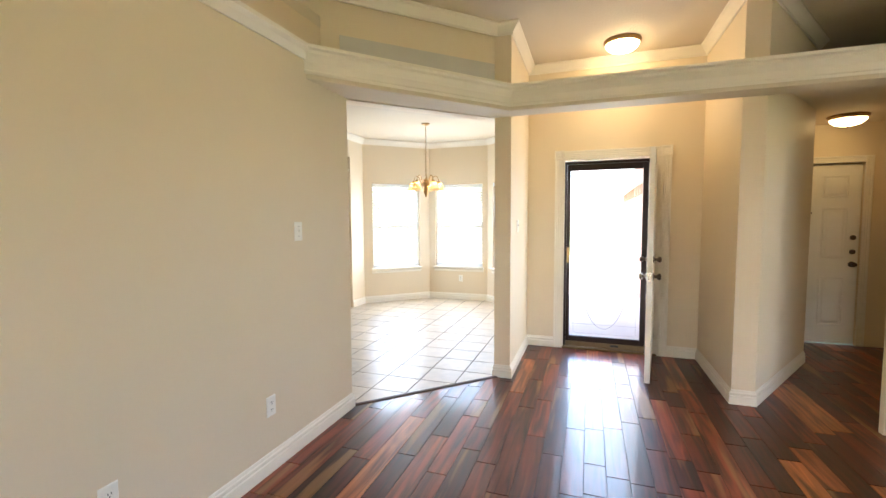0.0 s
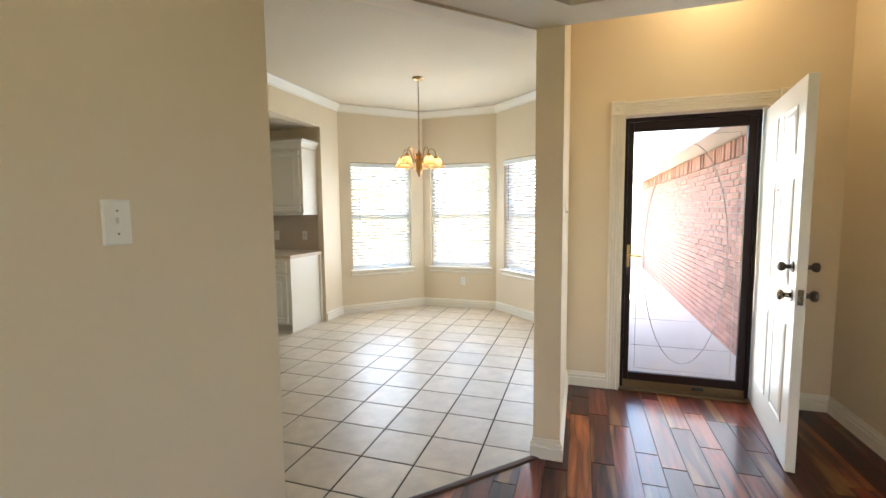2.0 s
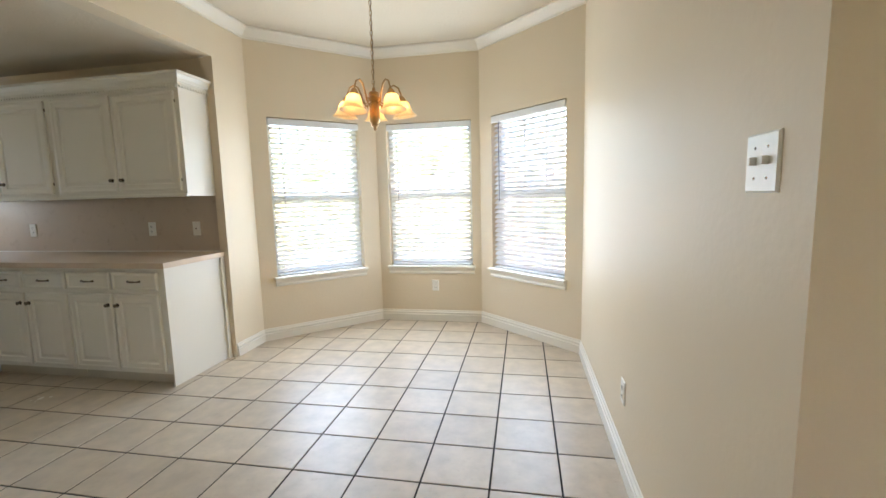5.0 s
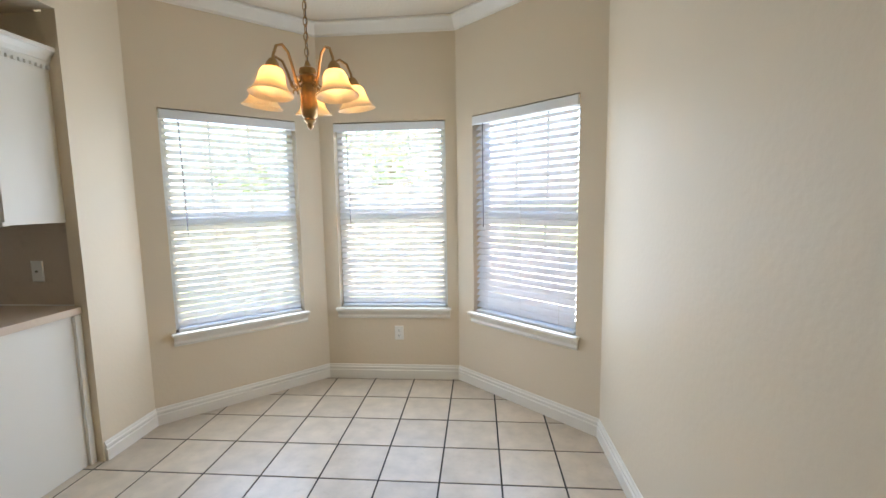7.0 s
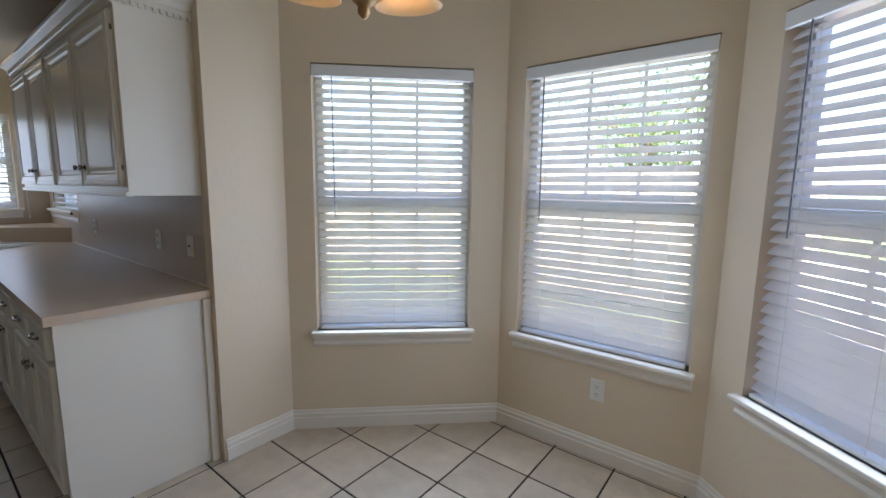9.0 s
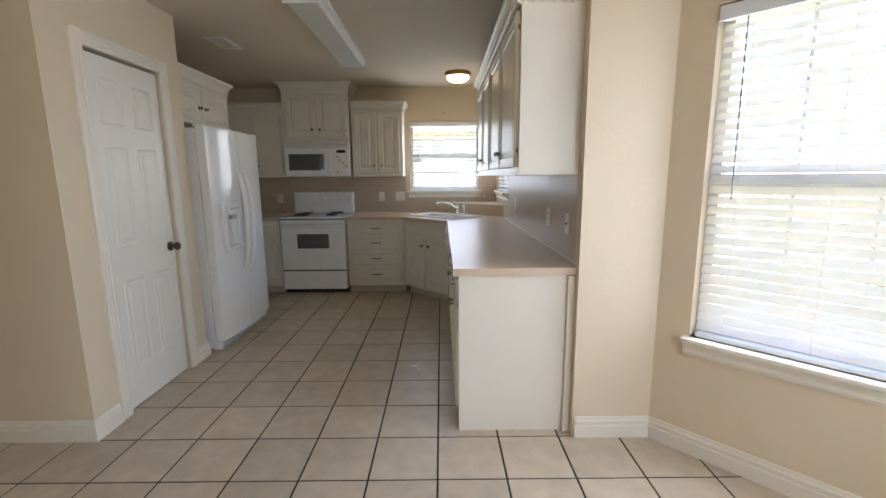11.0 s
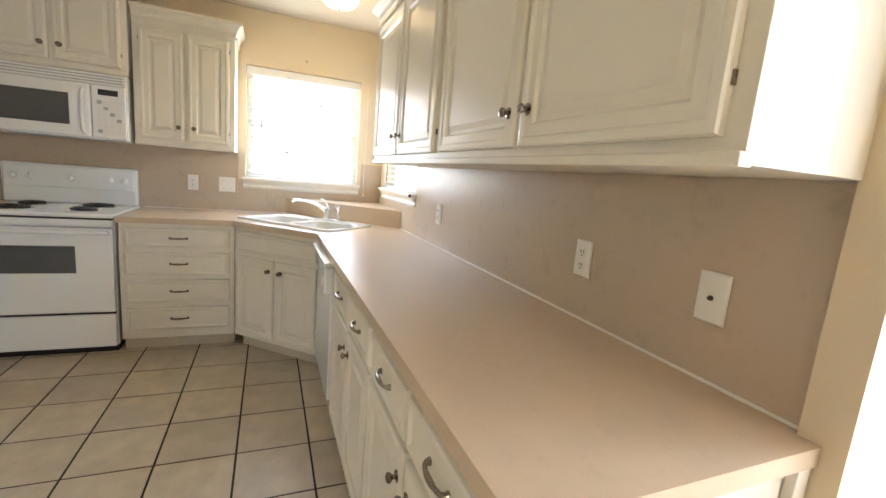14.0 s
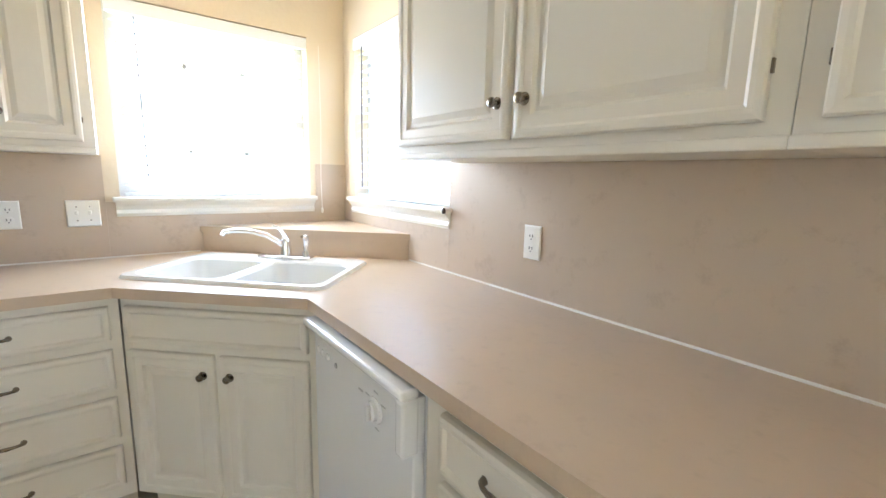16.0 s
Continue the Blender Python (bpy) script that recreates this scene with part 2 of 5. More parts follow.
def add_box(bm, x0, x1, y0, y1, z0, z1, bevel=0.0):
    v = [bm.verts.new((x, y, z)) for z in (z0, z1) for y in (y0, y1) for x in (x0, x1)]
    f = [(0, 2, 3, 1), (4, 5, 7, 6), (0, 1, 5, 4), (2, 6, 7, 3), (0, 4, 6, 2), (1, 3, 7, 5)]
    faces = [bm.faces.new([v[i] for i in q]) for q in f]
    if bevel:
        edges = {e for q in faces for e in q.edges}
        bmesh.ops.bevel(bm, geom=list(edges), offset=bevel, segments=2, profile=0.5, affect="EDGES")
    return bm


def box(x0, x1, y0, y1, z0, z1, bevel=0.0):
    return add_box(bmesh.new(), min(x0, x1), max(x0, x1), min(y0, y1), max(y0, y1), min(z0, z1), max(z0, z1), bevel)


def add_lathe(bm, profile, segs=24, m=Matrix()):
    rings = []
    for r, z in profile:
        if r < 1e-5:
            rings.append([bm.verts.new(m @ Vector((0, 0, z)))])
        else:
            rings.append([bm.verts.new(m @ Vector((r * math.cos(2 * math.pi * i / segs), r * math.sin(2 * math.pi * i / segs), z))) for i in range(segs)])
    for a, b in zip(rings, rings[1:]):
        for i in range(segs):
            j = (i + 1) % segs
            if len(a) == 1 and len(b) == 1:
                continue
            if len(a) == 1:
                bm.faces.new((a[0], b[i], b[j]))
            elif len(b) == 1:
                bm.faces.new((a[i], a[j], b[0]))
            else:
                bm.faces.new((a[i], a[j], b[j], b[i]))
    bmesh.ops.recalc_face_normals(bm, faces=bm.faces)
    return bm


def lathe(profile, segs=24, m=Matrix()):
    return add_lathe(bmesh.new(), profile, segs, m)


def add_tube(bm, pts, radius, segs=10, caps=True):
    pts = [Vector(p) for p in pts]
    rad = radius if isinstance(radius, (list, tuple)) else [radius] * len(pts)
    rings, ref = [], None
    for i, p in enumerate(pts):
        d = (pts[min(i + 1, len(pts) - 1)] - pts[max(i - 1, 0)]).normalized()
        if ref is None:
            ref = d.orthogonal().normalized()
        ref = (ref - d * ref.dot(d)).normalized()
        s = d.cross(ref)
        rings.append([bm.verts.new(p + rad[i] * (math.cos(2 * math.pi * k / segs) * ref + math.sin(2 * math.pi * k / segs) * s)) for k in range(segs)])
    for a, b in zip(rings, rings[1:]):
        for k in range(segs):
            j = (k + 1) % segs
            bm.faces.new((a[k], a[j], b[j], b[k]))
    if caps:
        bm.faces.new(rings[0][::-1])
        bm.faces.new(rings[-1])
    return bm


def tube(pts, radius, segs=10):
    return add_tube(bmesh.new(), pts, radius, segs)


def rings_panel(w, h, steps, back=0.0):
    """An upright panel, width x, height z, that faces -y; steps: (inset, y) from the outer edge to the middle."""
    bm = bmesh.new()
    loops = []
    for inset, y in [(0.0, back)] + list(steps):
        loops.append([bm.verts.new(p) for p in ((inset, y, inset), (w - inset, y, inset), (w - inset, y, h - inset), (inset, y, h - inset))])
    bm.faces.new(loops[0][::-1])
    for a, b in zip(loops, loops[1:]):
        for i in range(4):
            j = (i + 1) % 4
            bm.faces.new((a[i], a[j], b[j], b[i]))
    bm.faces.new(loops[-1])
    bmesh.ops.recalc_face_normals(bm, faces=bm.faces)
    return bm


def add_sweep(bm, path, profile, closed=False):
    """profile (out, z) swept along path (x, y); out is to the right of the way walked."""
    pts = [Vector((p[0], p[1])) for p in path]
    n = len(pts)
    loops = []
    for i, p in enumerate(pts):
        a = (p - pts[i - 1]).normalized() if (i or closed) else None
        b = (pts[(i + 1) % n] - p).normalized() if (i < n - 1 or closed) else None
        na = Vector((a.y, -a.x)) if a else None
        nb = Vector((b.y, -b.x)) if b else None
        if na is None or nb is None:
            d = na or nb
        else:
            d = na + nb
            d = d / max(0.2, d.dot(na))
        loops.append([bm.verts.new((p.x + d.x * o, p.y + d.y * o, z)) for o, z in profile])
    k = len(profile)
    pairs = list(zip(loops, loops[1:])) + ([(loops[-1], loops[0])] if closed else [])
    for a, b in pairs:
        for i in range(k):
            j = (i + 1) % k
            bm.faces.new((a[i], a[j], b[j], b[i]))
    if not closed:
        bm.faces.new(loops[0])
        bm.faces.new(loops[-1][::-1])
    bmesh.ops.recalc_face_normals(bm, faces=bm.faces)
    return bm


def wall(name, p0, p1, thick, z0, z1, holes=(), mat=None, label="cream painted wall", grow=0.0):
    """The face seen runs from p0 to p1; the wall is thick to the left of that way. holes: (from, to, low, high) along it."""
    a, b = Vector(p0), Vector(p1)
    u = (b - a).normalized()
    length = (b - a).length
    left = Vector((-u.y, u.x))
    ss = sorted({-grow, length + grow, *[h[0] for h in holes], *[h[1] for h in holes]})
    zs = sorted({z0, z1, *[h[2] for h in holes], *[h[3] for h in holes]})
    bm = bmesh.new()
    cache = {}

    def v(s, z, d):
        key = (round(s, 5), round(z, 5), d)
        if key not in cache:
            q = a + u * s + left * (thick if d else 0.0)
            cache[key] = bm.verts.new((q.x, q.y, z))
        return cache[key]

    def solid(i, j):
        if i < 0 or j < 0 or i >= len(ss) - 1 or j >= len(zs) - 1:
            return False
        s, z = (ss[i] + ss[i + 1]) / 2, (zs[j] + zs[j + 1]) / 2
        return not any(h[0] < s < h[1] and h[2] < z < h[3] for h in holes)

    for i in range(len(ss) - 1):
        for j in range(len(zs) - 1):
            if not solid(i, j):
                continue
            s0, s1, a0, a1 = ss[i], ss[i + 1], zs[j], zs[j + 1]
            for d in (0, 1):
                bm.faces.new([v(s0, a0, d), v(s1, a0, d), v(s1, a1, d), v(s0, a1, d)])
            for di, dj, q in ((-1, 0, ((s0, a0), (s0, a1))), (1, 0, ((s1, a0), (s1, a1))), (0, -1, ((s0, a0), (s1, a0))), (0, 1, ((s0, a1), (s1, a1)))):
                if not solid(i + di, j + dj):
                    bm.faces.new([v(*q[0], 0), v(*q[1], 0), v(*q[1], 1), v(*q[0], 1)])
    bmesh.ops.recalc_face_normals(bm, faces=bm.faces)
    return tagged(part(name, bm, mat or WALL), label, "wall", kind="structure")


def prism(poly, z0, z1):
    bm = bmesh.new()
    lo = [bm.verts.new((x, y, z0)) for x, y in poly]
    hi = [bm.verts.new((x, y, z1)) for x, y in poly]
    bm.faces.new(lo[::-1])
    bm.faces.new(hi)
    for i in range(len(poly)):
        j = (i + 1) % len(poly)
        bm.faces.new((lo[i], lo[j], hi[j], hi[i]))
    bmesh.ops.recalc_face_normals(bm, faces=bm.faces)
    return bm

# ---- the plan ----
BAY = [(-3.755, 6.76), (-2.862, 7.605), (-1.77, 7.605), (-0.875, 6.775)]
DINE_Z, KITCH_Z, HIGH_Z, HALL_Z = 2.83, 2.47, 3.13, 2.48
SILL_Z, HEAD_Z = 0.60, 2.082
LEFT_X = -1.78
FRONT_Y = 5.13
KY, KX = 6.385, -7.28
DIAG0, DIAG1 = Vector((-1.80, 3.05)), Vector((-0.86, 4.01))

wall("wall_bay_left", BAY[0], BAY[1], 0.16, 0, DINE_Z, [(0.155, 1.04, SILL_Z, HEAD_Z)], grow=0.08)
wall("wall_bay_middle", BAY[1], BAY[2], 0.16, 0, DINE_Z, [(0.115, 1.005, SILL_Z, HEAD_Z)], grow=0.08)
wall("wall_bay_right", BAY[2], BAY[3], 0.16, 0, DINE_Z, [(0.17, 1.05, SILL_Z, HEAD_Z)], grow=0.08)
wall("wall_dining_east", (-0.875, 6.775), (-0.875, 4.01), 0.145, 0, HIGH_Z)
wall("wall_bay_stub", (-3.755, KY - 0.03), (-3.755, 6.76), 0.075, 0, DINE_Z)
wall("wall_kitchen_header", (-3.755, 2.2), (-3.755, KY - 0.03), 0.14, KITCH_Z - 0.004, DINE_Z)
wall("wall_kitchen_north", (KX, KY), (-3.758, KY), 0.15, 0, KITCH_Z, [(0.14, 1.045, 1.19, 2.07)])
wall("wall_kitchen_west", (KX, 3.05), (KX, KY), 0.15, 0, KITCH_Z, [(2.22, 3.115, 1.19, 2.06)], grow=0.1)
wall("wall_behind_fridge", (-4.86, 3.05), (KX, 3.05), 0.15, 0, KITCH_Z, grow=0.1)
wall("wall_fridge_niche", (-4.862, 3.709), (-4.862, 3.05), 0.12, 0, KITCH_Z)
wall("wall_pantry", (-3.76, 3.83), (-4.862, 3.83), 0.12, 0, KITCH_Z, [(0.255, 0.87, 0, 2.05)])
wall("wall_pantry_return", (-3.762, 2.2), (-3.762, 3.709), 0.12, 0, KITCH_Z)
wall("wall_dining_south", (-1.93, 2.2), (-3.76, 2.2), 0.12, 0, DINE_Z, grow=0.1)
wall("wall_living_left", (LEFT_X, -3.6), (LEFT_X, 3.03), 0.15, 0, 2.36)
wall("wall_ledge_left", (LEFT_X, -3.6), (LEFT_X, 2.72), 0.15, 2.36, 2.53)
wall("wall_upper_left", (-2.25, -3.6), (-2.25, 3.0), 0.12, 2.3, HIGH_Z)
wall("wall_dining_west_side", (-1.932, 3.03), (-1.932, 2.2), -0.003, 0, DINE_Z)
wall("wall_entry_front", (-0.73, FRONT_Y), (1.0, FRONT_Y), 0.16, 0, HIGH_Z, [(0.385, 1.35, 0, 2.085)], grow=0.05)
wall("wall_entry_right", (1.0, FRONT_Y), (1.0, 4.01), 0.155, 0, HIGH_Z)
wall("wall_hall_diagonal", (1.985, 5.36), (1.157, 4.013), -0.13, 0, HIGH_Z)
wall("wall_hall_left", (1.985, 6.2), (1.985, 5.362), -0.13, 0, HIGH_Z)
wall("wall_hall_end", (1.8, 6.2), (3.05, 6.2), 0.15, 0, HIGH_Z, [(0.16, 0.985, 0, 2.05)])
wall("wall_hall_right", (3.05, 6.2), (3.05, 4.0), 0.15, 0, HIGH_Z)
wall("wall_living_north", (2.7, 4.0), (3.05, 4.0), 0.15, 0, HIGH_Z)
# Unseen wall shading the hall; its opening is added to light the left wall.
wall("wall_unseen_east", (2.75, 3.75), (2.75, -3.6), 0.15, 0, HIGH_Z, [(1.95, 3.1, 0.3, 2.3)])
# Added out of view to block living-room light from the hall.
wall("wall_hall_light_block", (1.80, 3.75), (2.75, 3.75), 0.05, 0, 2.34)
# Unseen wall added to stop sky light leaking round the pantry door.
wall("wall_pantry_light_stop", (-3.76, 3.05), (-4.86, 3.05), 0.12, 0, KITCH_Z)
# Unseen panel added behind the hall door to keep daylight out of its gaps.
wall("wall_hall_light_stop", (1.7, 6.37), (3.2, 6.37), 0.1, 0, HIGH_Z)
# Unseen closing wall; the opening is added to let daylight in from behind.
wall("wall_unseen_south", (2.9, -3.6), (-2.3, -3.6), 0.15, 0, HIGH_Z, [(3.3, 4.3, 0.3, 2.3)])

# the wall above the slanted opening, its grey ledge strip, and the wide ledge beam in front
u = (DIAG1 - DIAG0).normalized()
nrm = Vector((u.y, -u.x))
up0 = DIAG0 - u * 0.75
wall("wall_above_opening", tuple(up0 - nrm * 0.02), tuple(DIAG1 - nrm * 0.02), 0.12, 2.34, HIGH_Z)
wall("wall_ledge_strip", tuple(DIAG0 - u * 0.03 - nrm * 0.014), tuple(DIAG1 - u * 0.012 - nrm * 0.014), 0.005, 2.505, 2.805, mat=LEDGE, label="grey unpainted strip behind the ledge")


def ledge_beam():
    bm = prism([(LEFT_X, 2.56), (-0.70, 3.80), (5.2, 3.80), (5.2, 4.01), (-0.73, 4.01), (-0.86, 4.01), (LEFT_X, 3.03)], 2.34, 2.50)
    tagged(part("ledge_beam", bm, CEIL), "cream drop beam with a ledge on top", "beam", kind="structure")
    prof = [(0, 2.37), (0.012, 2.37), (0.016, 2.385), (0.012, 2.395), (0.016, 2.44), (0.035, 2.47), (0.05, 2.485), (0.05, 2.505), (0.068, 2.515), (0.068, 2.535), (0, 2.535)]
    tagged(part("crown_beam", add_sweep(bmesh.new(), [(LEFT_X - 0.02, 2.537), (-0.70, 3.80), (5.2, 3.80)], prof), TRIM), "white stepped crown trim along the beam", "trim", kind="structure")
    prof2 = [(0, 2.45), (0.012, 2.45), (0.03, 2.49), (0.05, 2.51), (0.05, 2.535), (-0.1, 2.535), (-0.1, 2.531), (0, 2.53)]
    tagged(part("crown_left_wall", add_sweep(bmesh.new(), [(LEFT_X, -3.6), (LEFT_X, 2.56)], prof2), TRIM), "white cap trim along the half-height wall", "trim", kind="structure")


ledge_beam()

CROWN = [(0, -0.095), (0.012, -0.095), (0.016, -0.08), (0.03, -0.062), (0.055, -0.03), (0.07, -0.018), (0.07, -0.002), (0, -0.002)]


def crown(name, path, z):
    bm = add_sweep(bmesh.new(), path, [(o, z + h) for o, h in CROWN])
    return tagged(part(name, bm, TRIM), "white crown moulding", "trim", kind="structure")


crown("crown_dining", [(-1.935, 2.2), (-3.755, 2.2), *BAY, (-0.875, 4.05)], DINE_Z)
crown("crown_entry", [(-0.86, 4.01), (-0.73, 4.01), (-0.73, FRONT_Y), (1.0, FRONT_Y), (1.0, 4.01), (1.157, 4.01), (1.985, 5.36), (1.985, 6.2), (3.05, 6.2), (3.05, 4.0)], HIGH_Z)
crown("crown_upper", [tuple(up0), tuple(DIAG1)], HIGH_Z)

BASE = [(0, 0), (0.017, 0), (0.017, 0.066), (0.010, 0.071), (0.010, 0.075), (0.014, 0.079), (0.014, 0.092), (0.007, 0.098), (0.007, 0.102), (0.004, 0.113), (0, 0.115)]


def baseboard(name, path):
    bm = add_sweep(bmesh.new(), path, BASE)
    return tagged(part(name, bm, TRIM), "white moulded baseboard", "trim", kind="structure")


baseboard("baseboard_bay", [(-3.755, KY - 0.02), *BAY, (-0.875, 4.01), (-0.73, 4.01), (-0.73, FRONT_Y), (-0.43, FRONT_Y)])
baseboard("baseboard_left", [(LEFT_X, -3.6), (LEFT_X, 3.03), (-1.93, 3.03)])
baseboard("baseboard_entry", [(0.72, FRONT_Y), (1.0, FRONT_Y), (1.0, 4.01), (1.157, 4.01), (1.985, 5.36), (1.985, 6.17)])
baseboard("baseboard_pantry", [(-4.71, 3.83), (-4.862, 3.83), (-4.862, 3.75)])
baseboard("baseboard_pantry_return", [(-3.76, 2.2), (-3.76, 3.83), (-3.935, 3.83)])

# ceilings
tagged(part("ceiling_dining", prism([(-3.9, 2.1), (-1.93, 2.1), (-1.93, 3.03), (-1.857, 3.106), (-0.917, 4.066), (-0.8, 4.19), (-0.8, 6.9), (-1.7, 7.75), (-2.9, 7.75), (-3.9, 6.85)], DINE_Z, DINE_Z + 0.08), CEIL), "textured cream ceiling", "ceiling", kind="structure")
tagged(part("ceiling_kitchen", prism([(KX - 0.15, 2.9), (-3.89, 2.9), (-3.89, KY + 0.15), (KX - 0.15, KY + 0.15)], KITCH_Z, KITCH_Z + 0.08), CEIL), "textured cream ceiling", "ceiling", kind="structure")
tagged(part("ceiling_high", prism([(-2.4, -3.75), (5.35, -3.75), (5.35, 6.4), (-2.4, 6.4)], HIGH_Z, HIGH_Z + 0.1), CEIL), "smooth cream ceiling", "ceiling", kind="structure")
tagged(part("ceiling_hall", prism([(1.16, 4.012), (5.2, 4.012), (5.2, 6.2), (1.16, 6.2)], HALL_Z, HALL_Z + 0.06), CEIL), "cream hall ceiling", "ceiling", kind="structure")

# ground outside, with the walk
tagged(part("ground", prism([(-300, -300), (300, -300), (300, 300), (-300, 300)], -0.6, -0.10), GRASS), "dry lawn around the house", "ground", kind="structure")
tagged(part("house_slab", prism([(-7.5, -3.8), (5.4, -3.8), (5.4, 6.36), (-0.75, 6.36), (-0.75, 6.85), (-1.7, 7.78), (-2.95, 7.78), (-3.9, 6.9), (-3.9, 6.54), (-7.5, 6.54)], -0.2, -0.03), CONCRETE), "concrete house slab", "slab", kind="structure")


def front_walk():
    w = thing("front_walk", "pale concrete front walk of cast slabs", "pavement", kind="structure")
    y = 5.3
    while y < 18:
        part("slab", box(-1.05 if y > 6.9 else -0.73, 0.84, y + 0.006, y + 1.19, -0.12, -0.035, 0.006), CONCRETE, w)
        y += 1.2
    return w


front_walk()

# ---- windows, blinds and doors ----
def blind(w, h, tilt, label, m, n=None, wand_x=0.1, wand=0.75, watts=0):
    """Local: x across, z up from the bottom rail, room side is -y."""
    b = thing("window_blind", label, "blind", m, group="window blinds")
    part("headrail", box(0.004, w - 0.004, -0.03, 0.03, h - 0.05, h - 0.002, 0.003), VINYL, b)
    part("valance", rings_panel(w + 0.012, 0.062, [(0, -0.008), (0.004, -0.012)]), VINYL, b, m=pose(-0.006, -0.034, h - 0.06))
    part("bottom_rail", box(0.008, w - 0.008, -0.026, 0.026, 0.0, 0.018, 0.004), VINYL, b)
    n = n or int((h - 0.085) / 0.0455)
    step = (h - 0.09) / n
    bm = bmesh.new()
    rows = []
    for k in range(5):
        s = (k / 4 - 0.5) * 0.05
        c = 0.0035 * (1 - (2 * k / 4 - 1) ** 2)
        rows.append([[bm.verts.new((x, s, c + d)) for x in (0.01, w - 0.01)] for d in (0.0, 0.0026)])
    for p, q in zip(rows, rows[1:]):
        bm.faces.new((p[1][0], p[1][1], q[1][1], q[1][0]))
        bm.faces.new((p[0][1], p[0][0], q[0][0], q[0][1]))
    for r in (rows[0], rows[-1]):
        bm.faces.new((r[0][0], r[0][1], r[1][1], r[1][0]))
    for e in (0, 1):
        bm.faces.new([r[0][e] for r in rows] + [r[1][e] for r in rows[::-1]])
    bmesh.ops.recalc_face_normals(bm, faces=bm.faces)
    first = None
    rng = random.Random(int(w * 1000) + int(tilt * 10))
    for i in range(n):
        mm = pose(0, 0, 0.04 + (i + 0.3) * step, tilt + rng.uniform(-0.8, 0.8), rng.uniform(-0.08, 0.08), 0)
        if first is None:
            first = part("slat", bm, SLAT, b, smooth=True, m=mm)
        else:
            same_mesh("slat", first, b, mm)
    for x in (0.12, w / 2, w - 0.12):
        part("ladder_cord", tube([(x, -0.027, 0.02), (x, -0.027, h - 0.05)], 0.0011, 5), PLASTIC, b)
    part("wand", tube([(wand_x, -0.045, h - 0.06), (wand_x + 0.006, -0.047, h - 0.06 - wand)], 0.0035, 7), WAND, b)
    area_light("window_daylight", w - 0.02, h - 0.02, watts, m @ pose(w / 2, -0.036, h / 2, -90), (0.74, 0.87, 1.0)) if watts else None
    return b


def window(name, w, h, m, label="white vinyl single-hung window with grilles"):
    """Local: x across the opening, z up from its sill, room side is -y; y=0 is the wall's inner face."""
    win = tagged(thing(name, label, "window", m), kind="structure")
    f = 0.045
    y0, y1 = 0.085, 0.15
    part("window_frame", box(0, f, y0, y1, 0, h), VINYL, win)
    part("window_frame", box(w - f, w, y0, y1, 0, h), VINYL, win)
    part("window_frame", box(f, w - f, y0, y1, 0, f), VINYL, win)
    part("window_frame", box(f, w - f, y0, y1, h - f, h), VINYL, win)
    part("meeting_rail", box(f, w - f, y0 - 0.01, y1 - 0.01, h * 0.5 - 0.03, h * 0.5 + 0.03, 0.003), VINYL, win)
    for lo, hi, y in ((f, h * 0.5 - 0.03, 0.105), (h * 0.5 + 0.03, h - f, 0.125)):
        g = part("pane", box(f, w - f, y, y + 0.004, lo, hi), GLASS, win, "clear glass pane")
        g.visible_shadow = False
        for k in (1, 2):
            x = f + (w - 2 * f) * k / 3
            part("muntin", box(x - 0.008, x + 0.008, y + 0.006, y + 0.016, lo, hi), VINYL, win)
        if h < 1:
            part("muntin", box(f, w - f, y + 0.006, y + 0.015, (lo + hi) / 2 - 0.008, (lo + hi) / 2 + 0.008), VINYL, win)
    part("window_sill", box(-0.028, w + 0.028, -0.05, 0.085, -0.022, 0.0, 0.006), TRIM, win)
    prof = [(0, -0.09), (0.012, -0.09), (0.018, -0.075), (0.012, -0.06), (0.02, -0.045), (0.034, -0.03), (0.038, -0.0225), (0, -0.0225)]
    part("apron", add_sweep(bmesh.new(), [(-0.018, 0), (w + 0.018, 0)], prof), TRIM, win)
    return win


def along(p0, p1, s, z):
    a, b = Vector(p0), Vector(p1)
    d = (b - a).normalized()
    q = a + d * s
    return pose(q.x, q.y, z, 0, 0, math.degrees(math.atan2(d.y, d.x)))


WIN_H = HEAD_Z - SILL_Z
for i, (a, b, s0, s1, tilt, watts, lab) in enumerate((
        (BAY[0], BAY[1], 0.155, 1.04, 41, 2.15, "white two-inch blind lowered over the bay window"),
        (BAY[1], BAY[2], 0.115, 1.005, 40, 0.75, "white two-inch blind lowered, green showing between slats"),
        (BAY[2], BAY[3], 0.17, 1.05, 41, 1.75, "white two-inch blind lowered beside the side wall"))):
    window("window_%d" % (i + 1), s1 - s0, WIN_H, along(a, b, s0, SILL_Z))
    blind(s1 - s0 - 0.02, WIN_H - 0.012, tilt, lab, along(a, b, s0 + 0.01, SILL_Z + 0.001) @ pose(0, 0.035, 0), watts=watts)
window("window_4", 0.895, 0.87, pose(KX, 5.27, 1.19, 0, 0, 90), "white kitchen window over the corner sink")
blind(0.875, 0.86, 10, "white blind lowered over the kitchen window", pose(KX, 5.28, 1.191, 0, 0, 90) @ pose(0, 0.035, 0), watts=0.7)
window("window_5", 0.905, 0.88, pose(KX + 0.14, KY, 1.19), "white kitchen window partly behind the cabinets")
corner_blind = blind(0.885, 0.87, 8, "white blind lowered over the corner window", pose(KX + 0.15, KY, 1.191) @ pose(0, 0.035, 0))

# The end piece stands for a small cleat; the cord to it is added.
part("pull_cord", tube([(0.90, -0.04, 0.86), (0.915, -0.06, 0.4), (0.93, -0.09, 0.003)], 0.0014, 5), PLASTIC, corner_blind)
